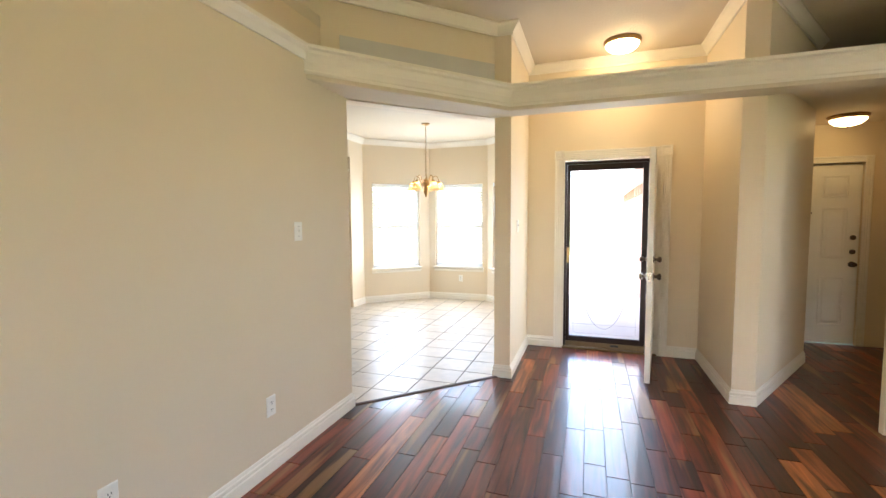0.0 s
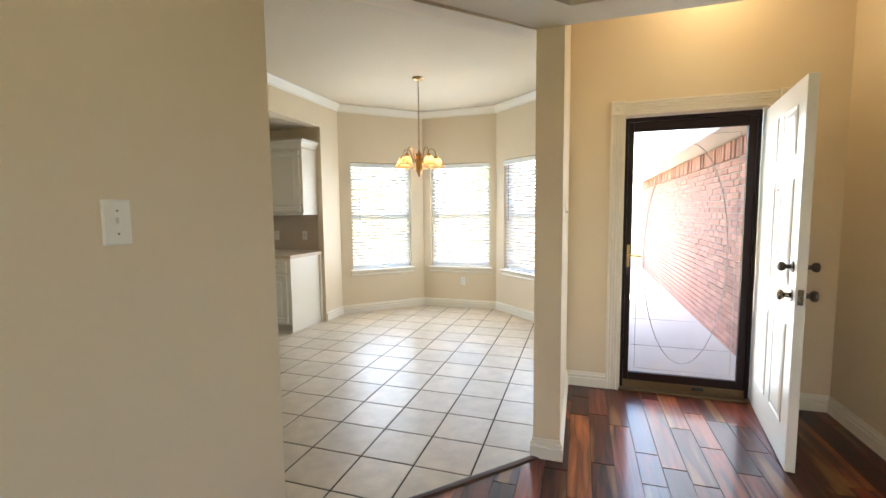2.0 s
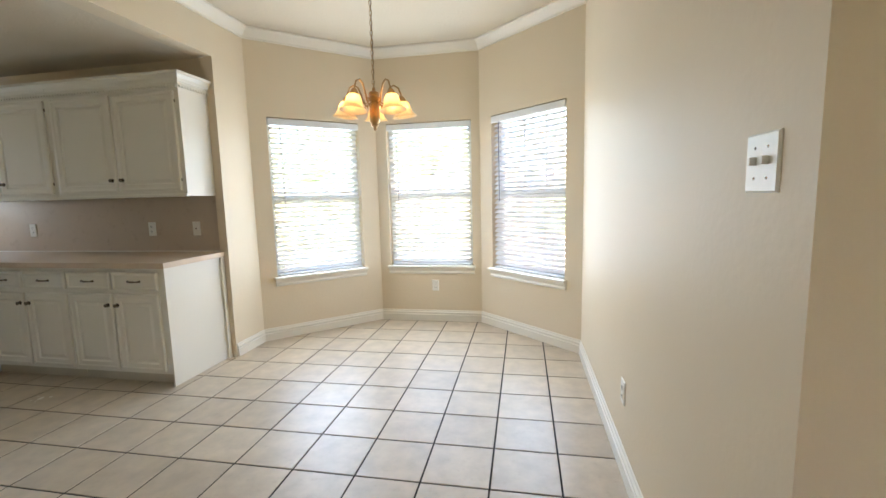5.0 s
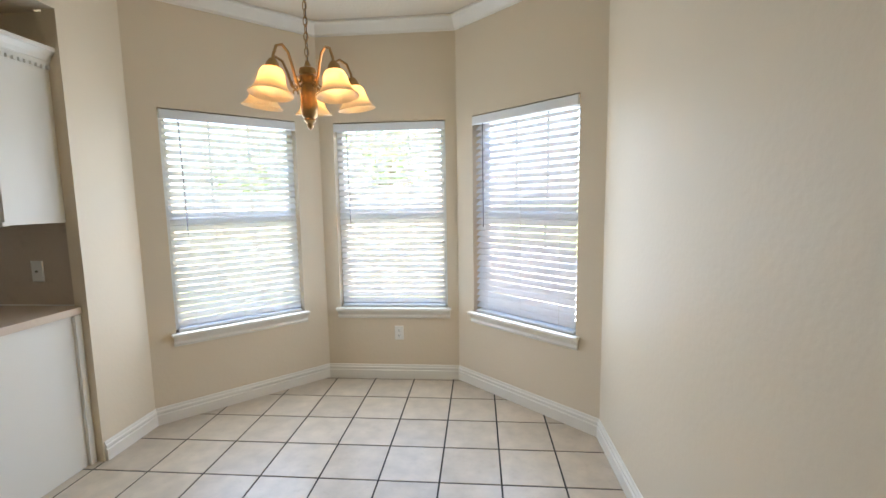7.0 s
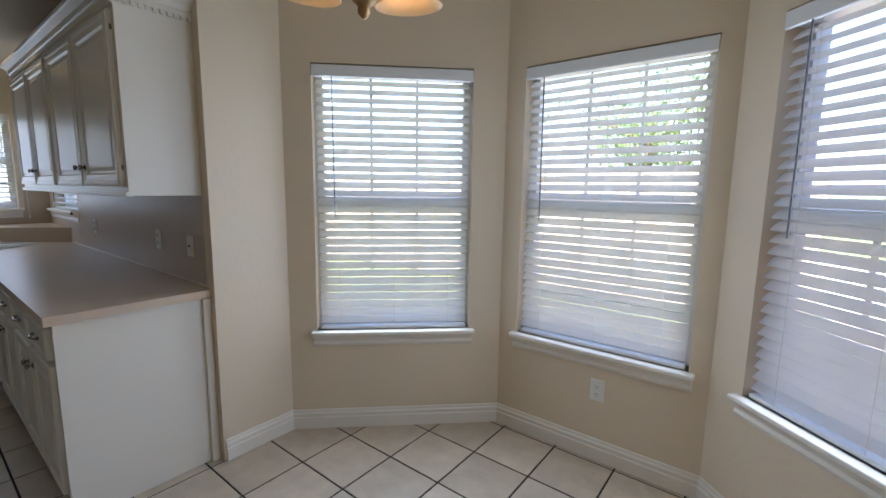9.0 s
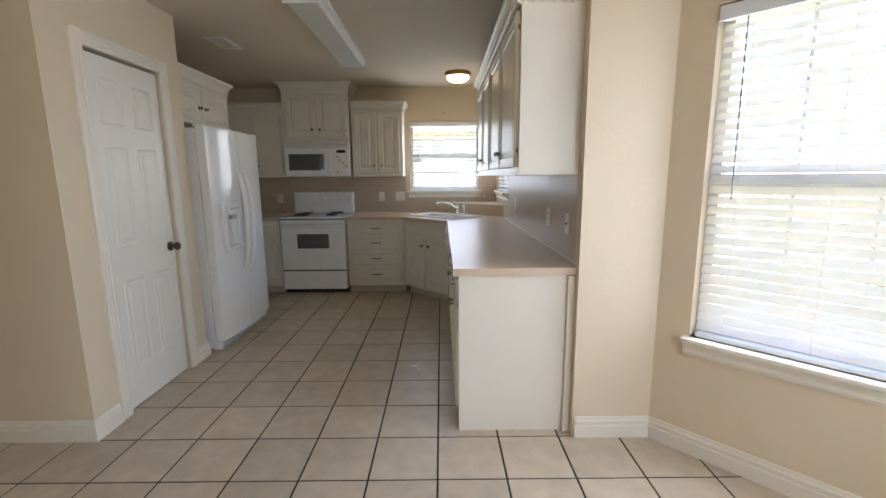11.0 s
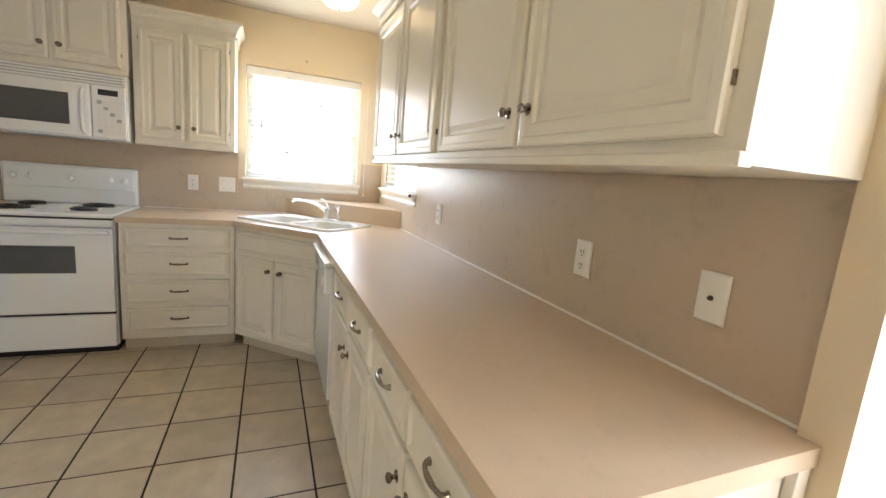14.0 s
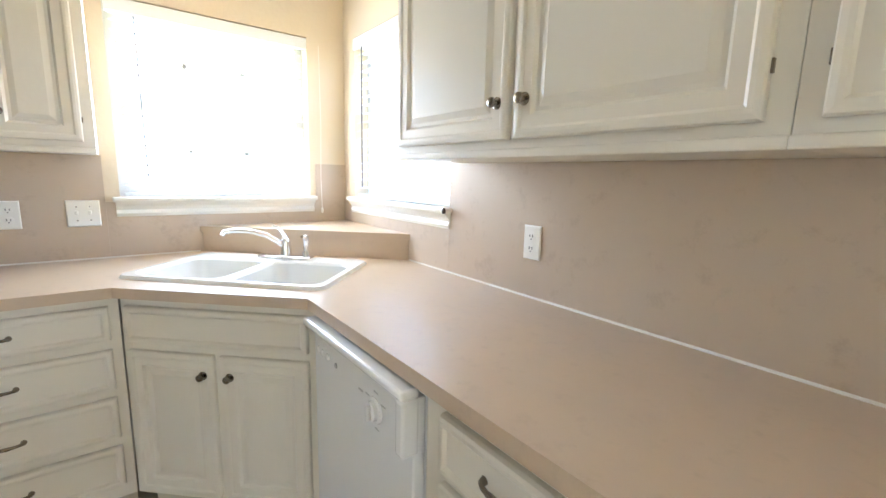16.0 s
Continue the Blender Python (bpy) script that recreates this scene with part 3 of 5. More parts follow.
part("tassel", lathe([(0, 0), (0.008, 0.002), (0.009, 0.014), (0.004, 0.026), (0, 0.027)], 12), BRONZE, corner_blind, "small dark cleat beside the sill", smooth=True, m=pose(0.93, -0.093, -0.024))


def six_panel(w, h, t, mat, m, name, label, both=True):
    d = tagged(thing(name, label, "door", m), kind="structure")
    part("slab", box(0, w, 0, t, 0.008, h, 0.003), mat, d)
    st = 0.115 * w / 0.81
    pw = (w - 3 * st) / 2
    zs = ((0.22, 0.62 * h / 2.03 + 0.15), (0.98, 1.55), (1.67, h - 0.12))
    sides = (0, 1) if both else (0,)
    for s in sides:
        for k in (0, 1):
            x = st + k * (pw + st)
            for lo, hi in zs:
                bm = rings_panel(pw, hi - lo, [(0.0, -0.001), (0.006, -0.006), (0.016, -0.0015), (0.03, -0.0015), (0.045, -0.006)], back=0.002)
                mm = pose(x, 0, lo) if s == 0 else pose(x + pw, t, lo, 0, 0, 180)
                part("door_panel", bm, mat, d, m=mm)
    return d


def knob(parent, m, mat=NICKEL, name="door_handle", r=0.028):
    bm = lathe([(0, 0), (r * 1.15, 0), (r * 1.15, 0.006), (r * 0.5, 0.012), (r * 0.42, 0.03), (r * 0.8, 0.036), (r, 0.048), (r * 0.9, 0.06), (r * 0.5, 0.066), (0, 0.067)], 18)
    return part(name, bm, mat, parent, smooth=True, m=m)


FACE = pose(0, 0, 0, 90)            # lathe axis turned to -y


def front_door():
    d = six_panel(0.89, 2.05, 0.045, DOORW, pose(0.535, 5.115, 0.0, 0, 0, 261.8), "front_door", "white six-panel entry door standing open")
    for z, r in ((0.94, 0.03), (1.09, 0.026)):
        knob(d, pose(0.825, 0, z) @ FACE, BRONZE if z > 1 else NICKEL, "deadbolt" if z > 1 else "door_handle", r)
        knob(d, pose(0.825, 0.045, z, 0, 0, 180) @ FACE, BRONZE, "deadbolt" if z > 1 else "door_handle", r)
    part("latch_plate", box(0.8895, 0.892, 0.01, 0.035, 0.9, 0.98), NICKEL, d)
    for z in (0.25, 1.02, 1.8):
        part("hinge", box(-0.006, 0.02, 0.04, 0.052, z - 0.05, z + 0.05, 0.002), NICKEL, d)
    part("peephole", lathe([(0, 0), (0.009, 0), (0.009, 0.006), (0, 0.007)], 12), BRASS, d, m=pose(0.445, 0, 1.5) @ FACE)


front_door()


def fluted(h, w=0.095):
    bm = bmesh.new()
    prof = [(0, 0), (0, 0.019)]
    for k in range(4):
        x = 0.012 + k * 0.02
        prof += [(x, 0.019), (x + 0.003, 0.012), (x + 0.009, 0.012), (x + 0.012, 0.019)]
    prof += [(w, 0.019), (w, 0)]
    lo = [bm.verts.new((x, -y, 0)) for x, y in prof]
    hi = [bm.verts.new((x, -y, h)) for x, y in prof]
    for i in range(len(prof)):
        j = (i + 1) % len(prof)
        bm.faces.new((lo[i], lo[j], hi[j], hi[i]))
    bm.faces.new(lo[::-1])
    bm.faces.new(hi)
    bmesh.ops.recalc_face_normals(bm, faces=bm.faces)
    return bm


def entry_casing():
    c = tagged(thing("door_casing", "white fluted casing with corner blocks round the entry", "trim", pose(0, FRONT_Y, 0)), kind="structure")
    for x in (-0.435, 0.622):
        part("side_casing", fluted(2.085), TRIM, c, m=pose(x, 0, 0))
        blk = rings_panel(0.105, 0.105, [(0, -0.026), (0.004, -0.029), (0.014, -0.029), (0.02, -0.022), (0.036, -0.022), (0.044, -0.027)])
        part("corner_block", blk, TRIM, c, m=pose(x - 0.005, 0, 2.085))
    part("head_casing", fluted(0.96), TRIM, c, m=pose(-0.336, 0, 2.183, 0, 90, 0))
    part("jamb", box(-0.345, -0.332, 0.004, 0.15, 0, 2.085), TRIM, c)
    part("jamb", box(0.548, 0.622, -0.012, 0.15, 0, 2.085, 0.004), TRIM, c)
    part("threshold", box(-0.345, 0.62, -0.02, 0.19, 0.0, 0.018, 0.005), DULLBRASS, c, "worn metal threshold")


entry_casing()


def storm_door():
    d = tagged(thing("storm_door", "dark brown full-glass storm door, closed", "door", pose(-0.33, FRONT_Y + 0.03, 0.02)), kind="structure")
    w, h = 0.865, 2.05
    part("outer_frame", box(0, 0.022, 0, 0.05, 0, h), STORM, d)
    part("outer_frame", box(w - 0.022, w, 0, 0.05, 0, h), STORM, d)
    part("outer_frame", box(0.022, w - 0.022, 0, 0.05, h - 0.03, h), STORM, d)
    part("stile", box(0.024, 0.062, 0.008, 0.042, 0.03, h - 0.032, 0.004), STORM, d)
    part("stile", box(w - 0.075, w - 0.024, 0.008, 0.042, 0.03, h - 0.032, 0.004), STORM, d)
    part("top_rail", box(0.062, w - 0.075, 0.008, 0.042, h - 0.1, h - 0.032, 0.004), STORM, d)
    part("bottom_rail", box(0.062, w - 0.075, 0.008, 0.042, 0.03, 0.115, 0.004), STORM, d)
    part("sweep", box(0.024, w - 0.024, 0.002, 0.03, 0.0, 0.055, 0.004), DULLBRASS, d, "brass coloured bottom sweep")
    part("sweep_catch", box(0.5, 0.58, -0.004, 0.006, 0.02, 0.045, 0.002), BLACK, d)
    g = part("pane", box(0.062, w - 0.075, 0.022, 0.027, 0.115, h - 0.1), GLASS, d, "clear glass with an etched oval")
    g.visible_shadow = False
    cx, cz = (0.062 + w - 0.075) / 2, 1.03
    pts = [(cx + 0.275 * math.cos(a), 0.02, cz + 0.82 * math.sin(a)) for a in [2 * math.pi * i / 72 for i in range(73)]]
    part("etched_oval", tube(pts, 0.0028, 6), APPLG, d, "grey etched oval line")
    for xa in (0.105, w - 0.115):
        part("etched_line", tube([(xa, 0.02, 0.15), (xa, 0.02, h - 0.14)], 0.0016, 5), APPLG, d)
    for za in (0.15, h - 0.14, cz):
        if za == cz:
            part("etched_line", tube([(cx + 0.275, 0.02, za), (w - 0.115, 0.02, za)], 0.0016, 5), APPLG, d)
            part("etched_line", tube([(0.105, 0.02, za), (cx - 0.275, 0.02, za)], 0.0016, 5), APPLG, d)
        else:
            part("etched_line", tube([(0.105, 0.02, za), (w - 0.115, 0.02, za)], 0.0016, 5), APPLG, d)
    part("handle_plate", box(0.028, 0.05, -0.006, 0.008, 0.94, 1.11, 0.004), BRASS, d)
    part("lever", tube([(0.04, -0.004, 1.03), (0.04, -0.035, 1.03), (0.06, -0.042, 1.03), (0.13, -0.042, 1.025)], 0.007, 8), BRASS, d, smooth=True)
    part("lock_plate", box(0.03, 0.048, -0.005, 0.008, 0.88, 0.935, 0.003), BLACK, d)


storm_door()
area_light("door_daylight", 0.72, 1.85, 1.2, pose(0.1, FRONT_Y - 0.02, 1.08, -90), (0.74, 0.87, 1.0))


def plain_casing(name, w, h, m, label):
    c = tagged(thing(name, label, "trim", m), kind="structure")
    cw = 0.075
    st = [(0, -0.014), (0.006, -0.018), (0.02, -0.018), (0.026, -0.013), (0.034, -0.016)]
    part("side_casing", rings_panel(cw, h + cw, st), TRIM, c, m=pose(-cw, 0, 0))
    part("side_casing", rings_panel(cw, h + cw, st), TRIM, c, m=pose(w, 0, 0))
    part("head_casing", rings_panel(w, cw, st), TRIM, c, m=pose(0, 0, h))
    return c


# pantry: the wall's face looks to +y
plain_casing("pantry_casing", 0.615, 2.05, pose(-4.015, 3.83, 0, 0, 0, 180), "white moulded casing round the pantry door")
pd = six_panel(0.60, 2.035, 0.035, DOORW, pose(-4.022, 3.815, 0, 0, 0, 180), "pantry_door", "white six-panel pantry door, closed", both=False)
knob(pd, pose(0.55, 0, 0.915) @ FACE, BRONZE)
for hz in (0.25, 1.02, 1.8):
    part("hinge", box(-0.012, 0.004, -0.006, 0.004, hz - 0.045, hz + 0.045, 0.002), NICKEL, pd)
plain_casing("hall_casing", 0.825, 2.05, pose(1.96, 6.2, 0), "white casing round the hall door")
gd = six_panel(0.81, 2.035, 0.04, DOORW, pose(1.967, 6.215, 0), "hall_door", "white six-panel door at the hall's end, closed", both=False)
knob(gd, pose(0.755, 0, 0.92) @ FACE, BRONZE)
for dz in (1.06, 1.22):
    part("deadbolt", lathe([(0, 0), (0.028, 0), (0.026, 0.012), (0.012, 0.02), (0, 0.022)], 16), BRONZE, gd, smooth=True, m=pose(0.755, 0, dz) @ FACE)
part("peephole", lathe([(0, 0), (0.009, 0), (0.009, 0.006), (0, 0.007)], 12), BRONZE, gd, m=pose(0.36, 0, 1.5) @ FACE)


def plate(kind, m, label, gang=1):
    """A wall plate: local x across, z up, room side -y, origin at its middle."""
    w, h = (0.073, 0.117) if gang == 1 else (0.118, 0.117)
    p = thing("light_switch" if "switch" in kind else "wall_outlet" if kind == "outlet" else "wall_plate", label, "switch" if "switch" in kind else "outlet", m)
    part("cover", rings_panel(w, h, [(0, -0.002), (0.004, -0.006)]), PLASTIC, p, m=pose(-w / 2, 0, -h / 2))
    if kind == "outlet":
        for z in (-0.021, 0.021):
            part("socket", lathe([(0, 0), (0.0165, 0), (0.0165, 0.0025), (0, 0.003)], 16), PLASTIC, p, m=pose(0, -0.0055, z) @ FACE)
            for x in (-0.006, 0.006):
                part("slot", box(x - 0.0013, x + 0.0013, -0.0095, -0.006, z - 0.002, z + 0.007), SLOT, p)
            part("slot", box(-0.002, 0.002, -0.0095, -0.006, z - 0.011, z - 0.007), SLOT, p)
    elif kind == "switch":
        for x in ((0,) if gang == 1 else (-0.023, 0.023)):
            part("toggle", box(x - 0.005, x + 0.005, -0.018, -0.004, -0.004, 0.013, 0.002), PLASTIC, p)
            for z in (-0.03, 0.03):
                part("screw", lathe([(0, 0), (0.0032, 0), (0.0025, 0.0015), (0, 0.002)], 10), NICKEL, p, m=pose(x, -0.0058, z) @ FACE)
    elif kind == "cable":
        part("jack", lathe([(0, 0), (0.006, 0), (0.006, 0.003), (0.0035, 0.004), (0.0035, 0.009), (0, 0.009)], 14), BRONZE, p, m=pose(0, -0.006, 0) @ FACE)
    elif kind == "rocker_switch":
        part("rocker", rings_panel(0.033, 0.066, [(0, -0.003), (0.003, -0.005)]), PLASTIC, p, m=pose(-0.0165, -0.0055, -0.033))
    return p


plate("switch", pose(LEFT_X, 2.435, 1.375, 0, 0, 90), "white toggle switch on the cream wall")
plate("outlet", pose(LEFT_X, 2.15, 0.38, 0, 0, 90), "white outlet low on the cream wall")
plate("outlet", pose(LEFT_X, 1.27, 0.385, 0, 0, 90), "white outlet low on the cream wall")
plate("outlet", pose(-2.262, 7.605, 0.385), "white outlet under the middle bay window")
plate("outlet", pose(-0.875, 5.27, 0.38, 0, 0, -90), "white outlet low on the dining side wall")
plate("switch", pose(-0.875, 4.172, 1.37, 0, 0, -90), "white double switch on the dining side wall", gang=2)
plate("switch", pose(-0.73, 4.39, 1.38, 0, 0, 90), "white switch on the entry side wall")
plate("outlet", pose(-5.76, KY - 0.008, 1.105), "white outlet on the taupe backsplash")
plate("outlet", pose(-4.487, KY - 0.008, 1.105), "white outlet on the taupe backsplash")
plate("cable", pose(-4.05, KY - 0.008, 1.105), "large white cable plate on the backsplash")
plate("outlet", pose(KX + 0.008, 4.897, 1.118, 0, 0, 90), "white outlet on the backsplash beside the stove")
plate("switch", pose(KX + 0.008, 5.135, 1.118, 0, 0, 90), "white double switch on the backsplash", gang=2)
plate("outlet", pose(KX + 0.008, 3.58, 1.103, 0, 0, 90), "white outlet on the backsplash")

cord = thing("blind_cord", "thin looped blind cord hanging beside the kitchen window", "cord", pose(KX + 0.022, 6.225, 0))
part("cord", tube([(0, 0, 2.02), (0.002, 0.004, 1.6), (0.004, -0.003, 1.3), (0.008, 0.0, 1.12)], 0.0016, 6), PLASTIC, cord)
part("tassel", lathe([(0, 0), (0.006, 0.002), (0.007, 0.02), (0.003, 0.034), (0, 0.036)], 10), PLASTIC, cord, m=pose(0.008, 0, 1.09))

hook = thing("curtain_hook", "small brass hook screwed into the wall above the kitchen window", "hook", pose(KX, 5.715, 2.155, 0, 0, 90))
part("rosette", lathe([(0, 0), (0.008, 0), (0.007, 0.003), (0, 0.004)], 12), BRASS, hook, smooth=True, m=FACE)
part("hook_wire", tube([(0, -0.003, 0), (0, -0.02, 0), (0, -0.03, -0.006), (0, -0.03, -0.016), (0, -0.022, -0.02)], 0.0018, 6), BRASS, hook, smooth=True)

# ---- kitchen ----
DOOR_STEPS = [(0.0, -0.014), (0.003, -0.019), (0.012, -0.021), (0.02, -0.021), (0.026, -0.017), (0.052, -0.017), (0.06, -0.008), (0.07, -0.008), (0.088, -0.015)]
DRAW_STEPS = [(0.0, -0.012), (0.003, -0.02), (0.010, -0.0235), (0.018, -0.0235), (0.026, -0.0175)]


def cab_knob(parent, x, z):
    return knob(parent, pose(x, -0.019, z) @ FACE @ Matrix.Scale(0.42, 4), NICKEL, "handle", 0.032)


def pull(parent, x, z, s=0.048):
    pts = [(x + s * math.cos(a), -0.017 - 0.021 * math.sin(a) ** 0.6, z) for a in [math.pi * i / 12 for i in range(13)]]
    rad = [0.0095, 0.007] + [0.0052] * 3 + [0.0066] * 3 + [0.0052] * 3 + [0.007, 0.0095]
    return part("handle", tube(pts, rad, 8), NICKEL, parent, smooth=True)


def cab_door(parent, x0, x1, z0, z1, knob_x=None, knob_z=None, steps=DOOR_STEPS):
    d = part("door", rings_panel(x1 - x0, z1 - z0, steps), CAB, parent, m=pose(x0, 0, z0))
    if knob_x is not None:
        cab_knob(d, knob_x - x0, knob_z - z0)
    return d


def drawer(parent, x0, x1, z0, z1, handle=True):
    d = part("drawer", rings_panel(x1 - x0, z1 - z0, DRAW_STEPS), CAB, parent, m=pose(x0, 0, z0))
    if handle:
        pull(d, (x1 - x0) / 2, (z1 - z0) / 2)
    return d


def carcass(parent, w, z0, z1, depth):
    part("body", box(0, w, 0.0005, depth, z0, z1, 0.0015), CAB, parent)


def base_cabinet(m, w, label, drawers=2, depth=0.6, doors=2, left=0.015, right=0.015, g=0.02):
    c = thing("base_cabinet", label, "cabinet", m, group="base cabinets")
    carcass(c, w, 0.09, 0.868, depth)
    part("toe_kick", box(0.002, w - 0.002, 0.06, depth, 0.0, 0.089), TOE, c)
    n = max(doors, drawers, 1)
    dw = (w - left - right - (n - 1) * g) / n
    for k in range(n):
        x = left + k * (dw + g)
        if drawers:
            drawer(c, x, x + dw, 0.71, 0.84)
        kx = x + dw - 0.03 if (k % 2 == 0 and n > 1) else x + 0.03
        cab_door(c, x, x + dw, 0.115, 0.68 if drawers else 0.84, kx, 0.60)
    return c


def drawer_base(m, w, label):
    c = thing("drawer_cabinet", label, "cabinet", m, group="base cabinets")
    carcass(c, w, 0.09, 0.868, 0.6)
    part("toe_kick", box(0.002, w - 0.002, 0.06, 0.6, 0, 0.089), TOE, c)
    for z0, z1 in ((0.715, 0.84), (0.53, 0.68), (0.34, 0.495), (0.15, 0.305)):
        drawer(c, 0.03, w - 0.03, z0, z1)
    return c


def cab_crown(parent, w, depth, z, left=True, right=True, high=0.09):
    path = [(w, depth), (w, 0), (0, 0), (0, depth)]
    if not right:
        path = path[1:]
    if not left:
        path = path[:-1]
    path = path[::-1]
    k = high / 0.09
    prof = [(0, z), (0.008, z), (0.008, z + 0.02 * k), (0.014, z + 0.024 * k), (0.02, z + 0.045 * k), (0.04, z + 0.066 * k), (0.048, z + 0.07 * k), (0.048, z + 0.09 * k), (0, z + 0.09 * k)]
    part("crown", add_sweep(bmesh.new(), path, prof), CAB, parent)


def dentils(parent, w, depth, z, side=False):
    bm = bmesh.new()
    n = int(w / 0.026)
    for i in range(n):
        x = (i + 0.5) * w / n
        add_box(bm, x - 0.0075, x + 0.0075, -0.016, 0, z, z + 0.016)
    if side:
        k = int(depth / 0.026)
        for i in range(k):
            y = (i + 0.5) * depth / k
            add_box(bm, w, w + 0.016, y - 0.0075, y + 0.0075, z, z + 0.016)
    tagged(part("dentil_strip", bm, CAB, parent), kind="stuff")


def upper_cabinet(m, w, z0, z1, label, depth=0.33, doors=2, right=False, left=False, high=0.09, dentil=True, plain=False):
    c = thing("wall_cabinet", label, "cabinet", m, group="wall cabinets")
    carcass(c, w, z0, z1, depth)
    part("bottom_rail", box(-0.001, w + 0.001, -0.012, 0.02, z0 - 0.004, z0 + 0.018, 0.004), CAB, c)
    g = 0.022
    dw = (w - 0.07 - (doors - 1) * g) / doors
    for k in range(doors):
        x = 0.035 + k * (dw + g)
        kx = x + dw - 0.035 if (k % 2 == 0 and doors > 1) else x + 0.035
        d = cab_door(c, x, x + dw, z0 + 0.04, z1 - 0.03, kx, z0 + 0.13, DRAW_STEPS[:2] if plain else DOOR_STEPS)
        hx = -0.004 if k % 2 == 0 else dw - 0.002
        for hz in (0.07, z1 - z0 - 0.15):
            part("hinge", box(hx, hx + 0.006, -0.008, 0.0, hz, hz + 0.022, 0.001), NICKEL, d)
    cab_crown(c, w, depth, z1 + 0.012, left, right, high)
    part("frieze", box(-0.001, w + 0.001, -0.004, depth, z1 - 0.012, z1 + 0.012), CAB, c)
    if dentil:
        dentils(c, w, depth, z1 - 0.005, right)
    return c


FRONT = 5.762
base_cabinet(pose(-5.505, FRONT, 0), 0.845, "cream base cabinet with two drawers and two doors", left=0.069, right=0.011)
end_cab = base_cabinet(pose(-4.659, FRONT, 0), 0.832, "cream base cabinet at the end of the counter", left=0.012, right=0.045)
part("end_panel", box(0.8325, 0.842, -0.004, 0.592, 0.0, 0.868, 0.001), CAB, end_cab)
part("scribe_strip", box(0.8425, 0.862, 0.555, 0.592, 0.0, 0.866, 0.002), CAB, end_cab)
upper_cabinet(pose(-6.125, 6.055, 0), 1.12, 1.375, 2.17, "cream wall cabinet with raised-panel doors beside the corner window", left=True)
upper_cabinet(pose(-5.004, 6.055, 0), 1.179, 1.375, 2.17, "cream wall cabinet with dentil trim at the counter's end", right=True)

SX = -6.665
WEST = lambda y, x=SX: pose(x, y, 0, 0, 0, 90)
drawer_base(WEST(4.565), 0.665, "cream four-drawer base cabinet beside the stove")
base_cabinet(WEST(3.06), 0.705, "cream base cabinet between stove and refrigerator", drawers=1, doors=1)
upper_cabinet(WEST(4.605, -6.95), 0.605, 1.375, 2.15, "cream two-door wall cabinet with dentil trim", right=True, left=False)
upper_cabinet(WEST(3.80, -6.93), 0.785, 1.795, 2.36, "taller cream cabinet over the microwave", depth=0.35, right=True, left=True, high=0.1, dentil=False)
upper_cabinet(WEST(3.06, -6.95), 0.735, 1.375, 2.14, "cream flat-door wall cabinet in the corner", right=False, dentil=False, high=0.09, plain=True)
upper_cabinet(pose(-4.87, 3.70, 0, 0, 0, 180), 0.93, 1.80, 2.11, "cream cabinet over the refrigerator", depth=0.64, left=False, right=True)


def sink_base():
    a, b = Vector((SX, 5.235)), Vector((-6.165, FRONT))
    w = (b - a).length
    c = thing("sink_cabinet", "cream corner sink cabinet with two doors and a false front", "cabinet", pose(a.x, a.y, 0, 0, 0, math.degrees(math.atan2(b.y - a.y, b.x - a.x))), group="base cabinets")
    m = c.matrix_basis.inverted()
    q = lambda p: tuple((m @ Vector((p[0], p[1], 0)))[:2])
    poly = [q(p) for p in ((a.x, a.y), (b.x, b.y), (b.x, KY - 0.003), (KX + 0.003, KY - 0.003), (KX + 0.003, a.y))]
    part("body", prism(poly, 0.09, 0.72), CAB, c)
    part("front_frame", box(0.0, w, 0.0008, 0.02, 0.72, 0.868), CAB, c)
    poly2 = [(0.02, 0.06), (w - 0.02, 0.06), (w - 0.05, 0.3), (0.05, 0.3)]
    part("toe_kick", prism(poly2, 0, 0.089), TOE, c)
    drawer(c, 0.025, w - 0.025, 0.705, 0.84, handle=False)
    mid = w / 2
    cab_door(c, 0.025, mid - 0.012, 0.115, 0.675, mid - 0.05, 0.60)
    cab_door(c, mid + 0.012, w - 0.025, 0.115, 0.675, mid + 0.05, 0.60)


sink_base()

SINK_A = 45.0
SINK_M = pose(-6.685, 5.70, 0.91, 0, 0, SINK_A)     # middle of the sink
SW, SD = 0.834, 0.535


